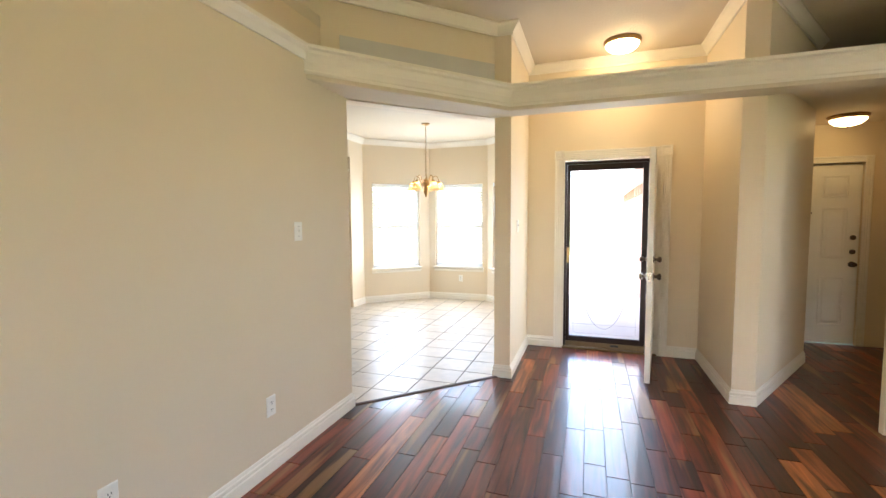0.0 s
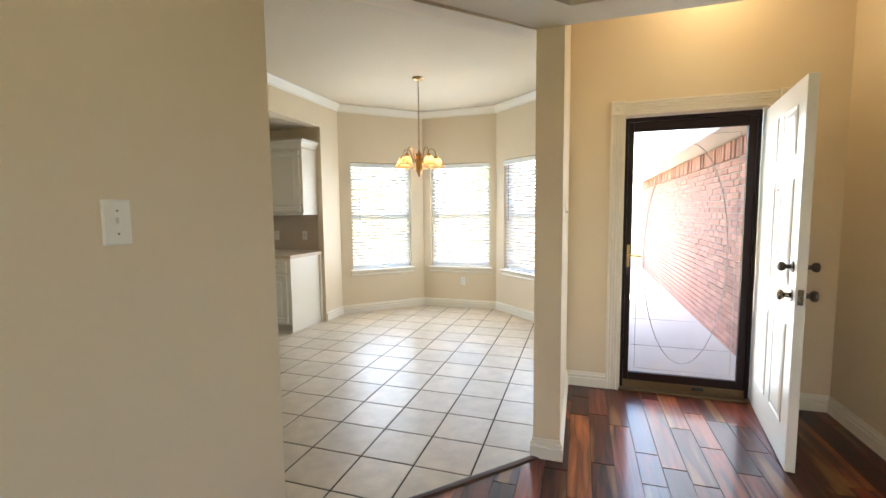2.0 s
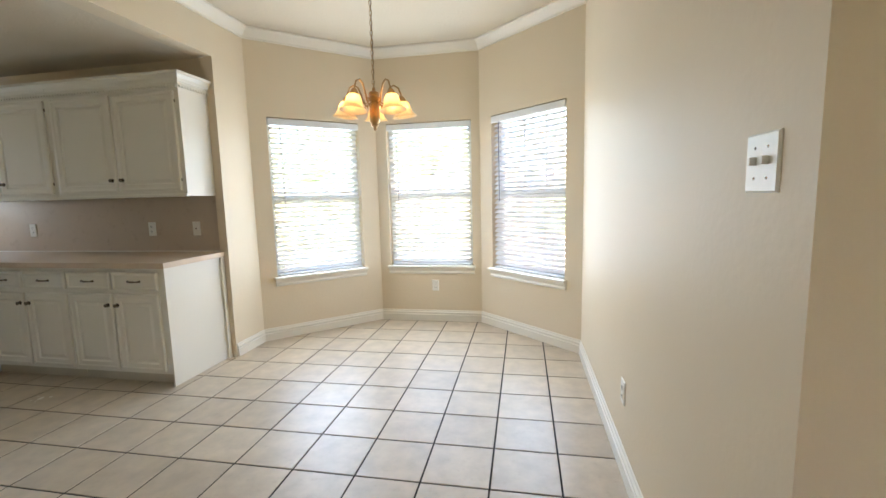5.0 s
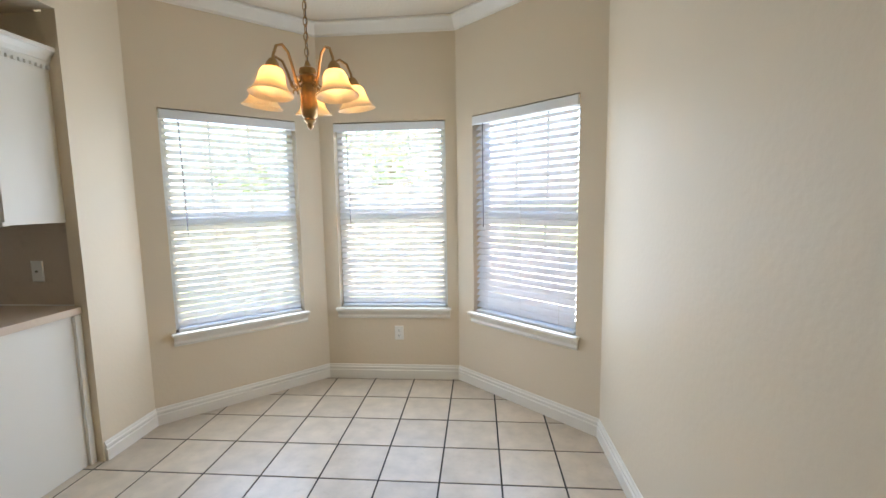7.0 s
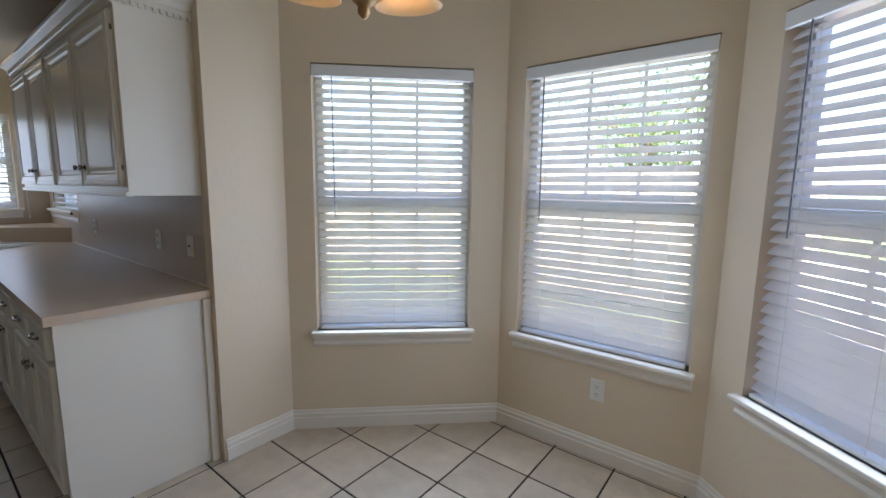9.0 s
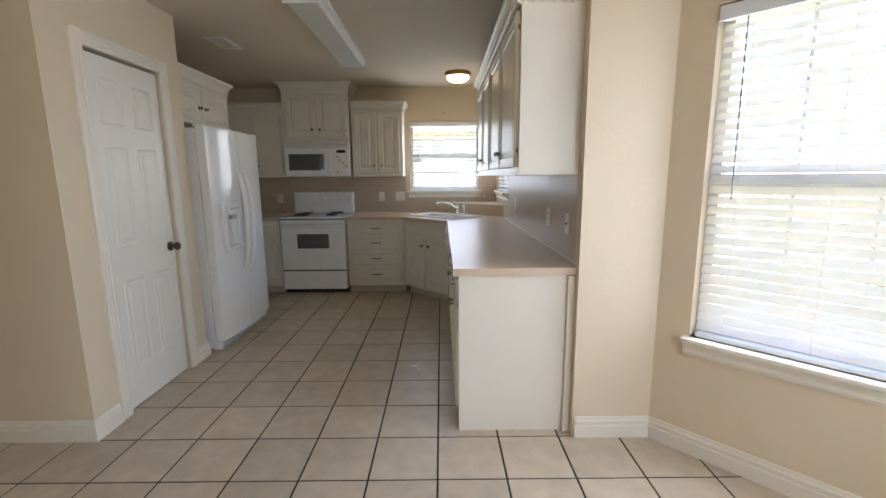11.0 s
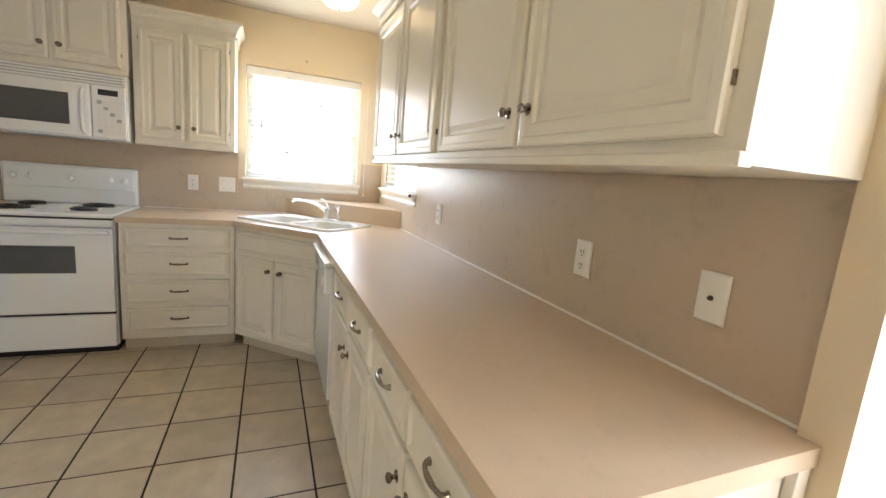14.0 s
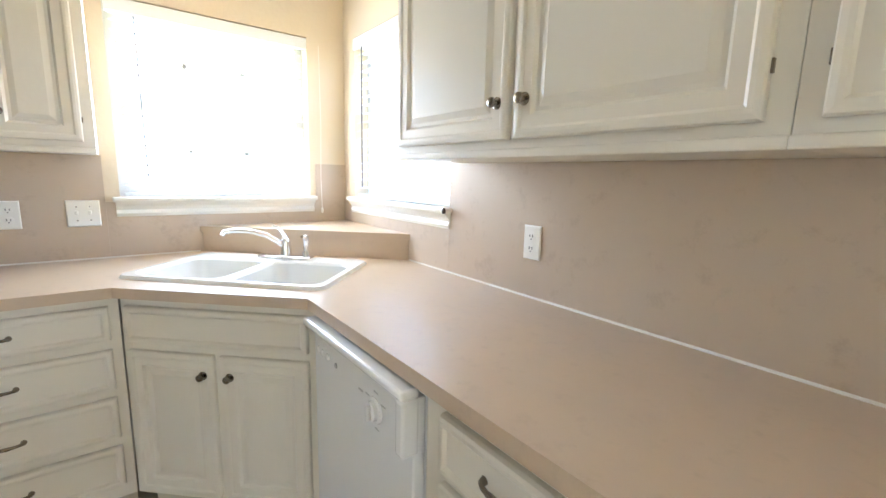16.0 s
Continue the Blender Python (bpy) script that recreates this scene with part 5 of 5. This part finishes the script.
def chandelier():
    x, y = -2.33, 6.07
    c = thing("chandelier", "antique brass five-arm chandelier with lit bell shades", "chandelier", pose(x, y, -0.02))
    zt = DINE_Z + 0.0195
    part("canopy", lathe([(0, zt), (0.06, zt), (0.062, zt - 0.01), (0.045, zt - 0.025), (0.015, zt - 0.035), (0, zt - 0.036)], 24), BRASS, c, smooth=True)
    zb = 2.07
    n = 24
    zz = zt - 0.03
    step = (zz - zb) / n
    first = None
    for i in range(n):
        z = zz - (i + 0.5) * step
        pts = [(0.009 * math.cos(a), 0, (step * 0.62) * math.sin(a)) for a in [2 * math.pi * k / 12 for k in range(13)]]
        mm = pose(0, 0, z, 0, 0, 90 * (i % 2))
        if first is None:
            first = part("chain_link", tube(pts, 0.0022, 6), BRASS, c, smooth=True, m=mm)
        else:
            same_mesh("chain_link", first, c, mm)
    part("cord", tube([(0.004, 0.003, zz), (0.006, -0.003, zz - 0.2), (0.002, 0.004, zb)], 0.0018, 6), BRONZE, c)
    part("body", lathe([(0, 2.19), (0.008, 2.19), (0.012, 2.165), (0.03, 2.155), (0.034, 2.135), (0.03, 2.125), (0.038, 2.115), (0.036, 2.09), (0.028, 2.08), (0.03, 2.06), (0.032, 1.97), (0.03, 1.93), (0.02, 1.915), (0.024, 1.905), (0.012, 1.89), (0.012, 1.875), (0.006, 1.865), (0, 1.86)], 24), BRASS, c, smooth=True, m=pose(0, 0, 0.184) @ Matrix.Diagonal((1.1, 1.1, 0.865, 1)))
    for k in range(5):
        a = radians(72 * k + 34.4)
        arm = []
        for r, z in ((0.03, 2.02), (0.05, 2.0), (0.07, 2.02), (0.085, 2.075), (0.105, 2.125), (0.135, 2.145), (0.165, 2.13), (0.182, 2.09), (0.186, 2.06)):
            arm.append((r * 1.05 * math.cos(a), r * 1.05 * math.sin(a), z - 0.04))
        ar = part("arm", tube(arm, 0.0058, 8), BRASS, c, smooth=True)
        for cz, cr, turn in ((1.995, 0.021, 1), (1.952, 0.015, -1)):
            curl = []
            for q in range(19):
                w_ = q / 18 * 4.6
                rr_ = cr * (1 - 0.66 * q / 18)
                curl.append(((0.062 + rr_ * math.cos(w_ + 2.6)) * math.cos(a), (0.062 + rr_ * math.cos(w_ + 2.6)) * math.sin(a), cz + turn * rr_ * math.sin(w_ + 2.6)))
            part("scroll", tube(curl, 0.0032, 6), BRASS, ar, smooth=True)
        h = pose(0.195 * math.cos(a), 0.195 * math.sin(a), 2.03) @ pose(0, 0, 0, 0, 0, math.degrees(a)) @ pose(0, 0, 0, 0, -8, 0) @ Matrix.Scale(1.05, 4)
        part("socket_cup", lathe([(0, 0.005), (0.014, 0.003), (0.024, -0.014), (0.028, -0.03), (0.022, -0.033), (0, -0.033)], 18), BRASS, ar, smooth=True, m=h)
        sh = part("shade", lathe([(0.022, -0.028), (0.036, -0.034), (0.045, -0.05), (0.05, -0.075), (0.058, -0.1), (0.072, -0.118), (0.082, -0.126), (0.08, -0.129), (0.068, -0.121), (0.054, -0.102), (0.046, -0.076), (0.041, -0.05), (0.033, -0.037)], 26), SHADE, ar, "lit alabaster glass bell shade", smooth=True, m=h)
        p = Matrix.Translation((x, y, 0)) @ h @ Vector((0, 0, -0.085))
        bulb("bulb", p, 0.085, radius=0.022)


chandelier()

# ---- outside ----
def brick_wall():
    w = thing("brick_garage_wall", "red brick garage wall with a soldier course under the eave", "wall", pose(0.82, 5.45, -0.1))
    length, top = 8.0, 1.998
    part("mortar", box(0.012, 0.2, 0, length, 0, top + 0.19), MORTAR, w)
    part("eave", box(-0.32, 0.3, -0.05, length + 0.3, top + 0.2, top + 0.24), TRIM, w, "white painted eave soffit")
    part("fascia", box(-0.345, -0.32, -0.05, length + 0.3, top + 0.18, top + 0.38), TRIM, w)
    bl, bh, j = 0.194, 0.057, 0.0105
    proto = part("brick", box(-0.001, 0.05, 0, bl, 0, bh, 0.003), BRICK, w, m=pose(0, 0.002, -0.03))
    far = bmesh.new()
    rng = random.Random(5)
    rows = 30
    for r in range(rows):
        z = -0.03 + r * (bh + j)
        y = 0.002 - (0.5 * (bl + j) if r % 2 else 0)
        while y < length - bl:
            if y > -0.01:
                dx = rng.uniform(-0.003, 0.001)
                if y < 1.9 and not (r == 0 and y < 0.01):
                    same_mesh("brick", proto, w, pose(dx, y, z))
                elif y >= 1.9:
                    add_box(far, dx - 0.001, 0.04, y, y + bl, z, z + bh)
            y += bl + j
    tagged(part("far_bricks", far, BRICK, w), kind="stuff")
    sol = part("soldier_brick", box(-0.014, 0.05, 0, 0.057, 0, 0.18, 0.003), BRICK, w, m=pose(0, 0.003, top))
    y = 0.003 + 0.068
    while y < length - 0.06:
        same_mesh("soldier_brick", sol, w, pose(rng.choice((0.0, 0.0, -0.012)), y, top))
        y += 0.068


brick_wall()


def fence():
    f = thing("wooden_fence", "weathered cedar privacy fence behind the house", "fence", pose(-12, 11.4, -0.1))
    first = None
    rng = random.Random(3)
    for i in range(72):
        mm = pose(i * 0.15, rng.uniform(-0.004, 0.004), 0) @ Matrix.Diagonal((1, 1, 1 + rng.uniform(-0.01, 0.01), 1))
        if first is None:
            first = part("board", box(0.003, 0.145, 0, 0.018, 0.02, 1.78, 0.002), FENCE, f, m=mm)
        else:
            same_mesh("board", first, f, mm)
    for z in (0.4, 1.4):
        part("rail", box(0, 10.8, 0.02, 0.06, z, z + 0.09), FENCE, f)


fence()
f2 = thing("wooden_fence", "pale grey board fence beyond the kitchen", "fence", pose(-11.6, 11.4, -0.1, 0, 0, -90))
side_board = None
for i in range(90):
    if side_board is None:
        side_board = part("board", box(0.003, 0.145, 0, 0.018, 0.02, 1.78, 0.002), PALEFENCE, f2)
    else:
        same_mesh("board", side_board, f2, pose(i * 0.15, 0, 0))


def tree(m, label, height=6.0, seed=1, spread=2.2):
    t = thing("tree", label, "tree", m)
    rng = random.Random(seed)
    bm = bmesh.new()
    h0 = height * 0.32
    add_tube(bm, [(0, 0, 0), (0.03, 0.02, h0 * 0.5), (-0.02, 0.03, h0), (0.05, 0, height * 0.6)], [0.17, 0.13, 0.11, 0.06], 10)
    tips = []
    for k in range(9):
        a = k * 2.4 + rng.uniform(-0.3, 0.3)
        z0 = h0 * rng.uniform(0.75, 1.5)
        r = spread * rng.uniform(0.5, 0.95)
        p = [(0, 0, z0), (0.4 * r * math.cos(a), 0.4 * r * math.sin(a), z0 + 0.5), (r * math.cos(a), r * math.sin(a), z0 + rng.uniform(0.8, 2.0))]
        add_tube(bm, p, [0.06, 0.04, 0.018], 7)
        tips += [Vector(p[1]), Vector(p[2])]
    part("trunk", bm, BARK, t, smooth=True)
    tips.append(Vector((0, 0, height * 0.75)))
    verts, faces = [], []
    for i in range(7000):
        c = rng.choice(tips)
        d = Vector((rng.gauss(0, 0.5), rng.gauss(0, 0.5), rng.gauss(0.15, 0.42)))
        p = c + d
        s = rng.uniform(0.035, 0.075)
        q = Euler((rng.uniform(0, 6.3), rng.uniform(0, 6.3), rng.uniform(0, 6.3))).to_matrix()
        b = len(verts)
        for v in ((-0.5, 0, 0), (0, -0.28, 0.06), (0.5, 0, 0), (0, 0.28, 0.06)):
            verts.append(p + q @ (Vector(v) * s * 1.8))
        faces.append((b, b + 1, b + 2, b + 3))
    me = bpy.data.meshes.new("crown")
    me.from_pydata(verts, [], faces)
    me.materials.append(LEAF)
    o = new("crown", me)
    o.parent = t
    tagged(o, "loose green leafy crown", kind="stuff")


tree(pose(-4.3, 17.3, -0.1), "green leafy tree behind the back fence", 6.0, 4, 2.2)
tree(pose(-9.5, 18.5, -0.1), "low green tree beyond the back fence", 3.2, 9, 1.5)


def neighbour():
    h = thing("neighbour_house", "pale neighbouring house beyond the fence", "house", pose(-19.5, 2.0, -0.1))
    part("wall", box(0, 5, 0, 9, 0, 2.7), CONCRETE, h)
    bm = prism([(-0.4, -0.4), (5.4, -0.4), (5.4, 9.4), (-0.4, 9.4)], 2.7, 2.85)
    part("eave", bm, TRIM, h)
    bm = bmesh.new()
    a = [bm.verts.new(p) for p in ((-0.4, -0.4, 2.85), (5.4, -0.4, 2.85), (5.4, 9.4, 2.85), (-0.4, 9.4, 2.85), (2.5, 1.8, 4.3), (2.5, 7.2, 4.3))]
    for q in ((0, 1, 4), (1, 2, 5, 4), (2, 3, 5), (3, 0, 4, 5), (0, 3, 2, 1)):
        bm.faces.new([a[i] for i in q])
    part("roof", bm, BARK, h, "grey-brown shingle roof")
    for y in (2.0, 6.0):
        wn_ = part("window", box(4.99, 5.04, y, y + 1.2, 0.9, 2.1), VINYL, h)
        part("pane", box(5.041, 5.045, y + 0.08, y + 1.12, 0.98, 2.02), DARKGLASS, wn_)


neighbour()

# ---- floors ----
def clip(poly, a, b, c):
    """The part of a convex polygon where a*x + b*y <= c."""
    out = []
    for i, p in enumerate(poly):
        q = poly[(i + 1) % len(poly)]
        dp, dq = a * p[0] + b * p[1] - c, a * q[0] + b * q[1] - c
        if dp <= 0:
            out.append(p)
        if dp * dq < 0:
            k = dp / (dp - dq)
            out.append((p[0] + k * (q[0] - p[0]), p[1] + k * (q[1] - p[1])))
    return out


def size(poly):
    return abs(sum(p[0] * q[1] - q[0] * p[1] for p, q in zip(poly, poly[1:] + poly[:1]))) / 2


def line(p, q):
    """Half-plane to the right of the way from p to q."""
    a, b = -(q[1] - p[1]), q[0] - p[0]
    n = math.hypot(a, b)
    a, b = a / n, b / n
    return a, b, a * p[0] + b * p[1]


def piece(poly, z0, z1, cham):
    bm = bmesh.new()
    cx, cy = sum(p[0] for p in poly) / len(poly), sum(p[1] for p in poly) / len(poly)
    r = max(math.hypot(p[0] - cx, p[1] - cy) for p in poly)
    k = 1 - cham / r
    rings = [[bm.verts.new((x - cx, y - cy, z)) for x, y in poly] for z in (z0, z1 - cham)]
    rings.append([bm.verts.new(((x - cx) * k, (y - cy) * k, z1)) for x, y in poly])
    for a, b in zip(rings, rings[1:]):
        for i in range(len(a)):
            j = (i + 1) % len(a)
            bm.faces.new((a[i], a[j], b[j], b[i]))
    bm.faces.new(rings[-1])
    bmesh.ops.recalc_face_normals(bm, faces=bm.faces)
    return bm, cx, cy


tile_floor = tagged(part("floor", prism([(KX, 3.05), (-4.86, 3.05), (-4.86, 3.83), (-3.76, 3.83), (-3.76, 2.2), (-1.93, 2.2), (-1.93, 2.95), (-1.80, 3.045), (-0.862, 4.005), (-0.74, 4.03), (-0.74, 6.82), (-1.72, 7.7), (-2.9, 7.7), (-3.85, 6.8), (-3.85, 6.4), (KX, 6.4)], -0.03, -0.003), GROUT), "beige ceramic tile floor with dark grout", "floor", kind="structure")
PX, PY, JOINT = 0.3235, 0.32, 0.0095
proto_tile = None
cuts = [line(BAY[0], BAY[1]), line(BAY[1], BAY[2]), line(BAY[2], BAY[3]), (1, 0, -0.872), line(tuple(DIAG1 - nrm * 0.02), tuple(DIAG0 - nrm * 0.02))]
rng = random.Random(11)
for i in range(-18, 3):
    for k in range(-11, 8):
        x0, y0 = -1.49 + i * PX, 5.33 + k * PY
        x1, y1 = x0 + PX - JOINT, y0 + PY - JOINT
        if x1 < KX or y1 < 2.2 or (x1 < -3.76 and y1 < 3.06) or (x1 < -3.76 and y0 > KY) or (-4.86 < x0 and x1 < -3.76 and y1 < 3.83):
            continue
        poly = [(x0, y0), (x1, y0), (x1, y1), (x0, y1)]
        for cgen in (cuts if x1 > -3.76 else ()):
            poly = clip(poly, *cgen)
            if len(poly) < 3:
                break
        if len(poly) < 3 or size(poly) < 0.0006:
            continue
        whole = abs(size(poly) - (PX - JOINT) * (PY - JOINT)) < 1e-6
        if whole and proto_tile:
            o = same_mesh("tile", proto_tile, tile_floor, pose((x0 + x1) / 2, (y0 + y1) / 2, rng.uniform(-0.0004, 0.0004)))
        else:
            bm, cx, cy = piece(poly, -0.004, 0.0, 0.0015)
            o = part("tile", bm, TILE, tile_floor, m=pose(cx, cy, 0))
            if whole:
                proto_tile = o

wood_floor = tagged(part("floor_wood", prism([(LEFT_X - 0.02, -3.6), (2.76, -3.6), (2.76, 4.0), (3.05, 4.0), (3.05, 6.2), (1.8, 6.2), (1.8, 5.14), (-0.73, 6.2 - 1.06), (-0.73, 4.02), (-0.862, 4.0), (LEFT_X - 0.02, 3.04)], -0.029, -0.004), SUBFLOOR), "red-brown hand-scraped hardwood plank floor", "floor", kind="structure")
wcut = line(tuple(DIAG0 + nrm * 0.012), tuple(DIAG1 + nrm * 0.012))
BW = 0.122
far_planks = bmesh.new()
x = LEFT_X
while x < 3.0:
    y = -3.6 + rng.uniform(-0.9, 0)
    while y < 6.2:
        ln_ = rng.choice((0.3, 0.45, 0.6, 0.75, 0.9, 1.1))
        poly = [(x, max(y, -3.6)), (x + BW - 0.003, max(y, -3.6)), (x + BW - 0.003, min(y + ln_ - 0.003, 6.2)), (x, min(y + ln_ - 0.003, 6.2))]
        y += ln_
        if x + BW < -0.72:
            poly = clip(poly, *wcut)
        if len(poly) < 3 or size(poly) < 0.001 or poly[0][1] > poly[2][1]:
            continue
        if (x + BW > 2.78 and poly[0][1] < 4.0) or (x + BW < 1.8 and poly[0][1] > FRONT_Y + 0.02) or (x + BW < -0.72 and poly[0][1] > 4.1):
            continue
        if x + BW < 1.85 and max(p[1] for p in poly) > FRONT_Y:
            poly = clip(poly, 0, 1, FRONT_Y + 0.01)
        near = (x < 1.9 and max(p[1] for p in poly) > 1.0) or (x < 3.05 and max(p[1] for p in poly) > 3.2)
        bm, cx, cy = piece(poly, -0.004, 0.0, 0.0022)
        if near:
            part("plank", bm, PLANK, wood_floor, m=pose(cx, cy, rng.uniform(-0.0005, 0.0005)))
        else:
            bm.transform(Matrix.Translation((cx, cy, 0)))
            tmp = bpy.data.meshes.new("tmp")
            bm.to_mesh(tmp)
            far_planks.from_mesh(tmp)
            bpy.data.meshes.remove(tmp)
            bm.free()
    x += BW
tagged(part("far_planks", far_planks, PLANK, wood_floor), kind="stuff")

# the dark reducer strip between tile and wood
a, b = DIAG0 - u * 0.05, DIAG1 + u * 0.03
strip = bmesh.new()
add_sweep(strip, [tuple(a), tuple(b)], [(-0.02, 0.0), (-0.014, 0.006), (0.0, 0.011), (0.018, 0.009), (0.03, 0.0)])
tagged(part("reducer_strip", strip, material("dark_wood_reducer", (0.05, 0.018, 0.012), 0.4, vary=0.2, scale=12)), "dark wood strip between tile and planks", "trim", kind="structure")


def paint_splash():
    rs = random.Random(8)
    bm = bmesh.new()
    for cx, cy, r in ((0, 0, 0.028), (0.05, 0.03, 0.012), (-0.045, 0.02, 0.009), (0.02, -0.05, 0.008), (-0.03, -0.04, 0.006)):
        n = 14
        ring = [bm.verts.new((cx + r * rs.uniform(0.45, 1.3) * math.cos(2 * math.pi * i / n), cy + r * rs.uniform(0.45, 1.3) * math.sin(2 * math.pi * i / n), 0.0006)) for i in range(n)]
        top = bm.verts.new((cx, cy, 0.0016))
        for i in range(n):
            bm.faces.new((ring[i], ring[(i + 1) % n], top))
    tagged(part("paint_splash", bm, CAULK, m=pose(-4.635, 5.47, 0.0005)), "dried white paint splash on a kitchen tile", "stain")


paint_splash()
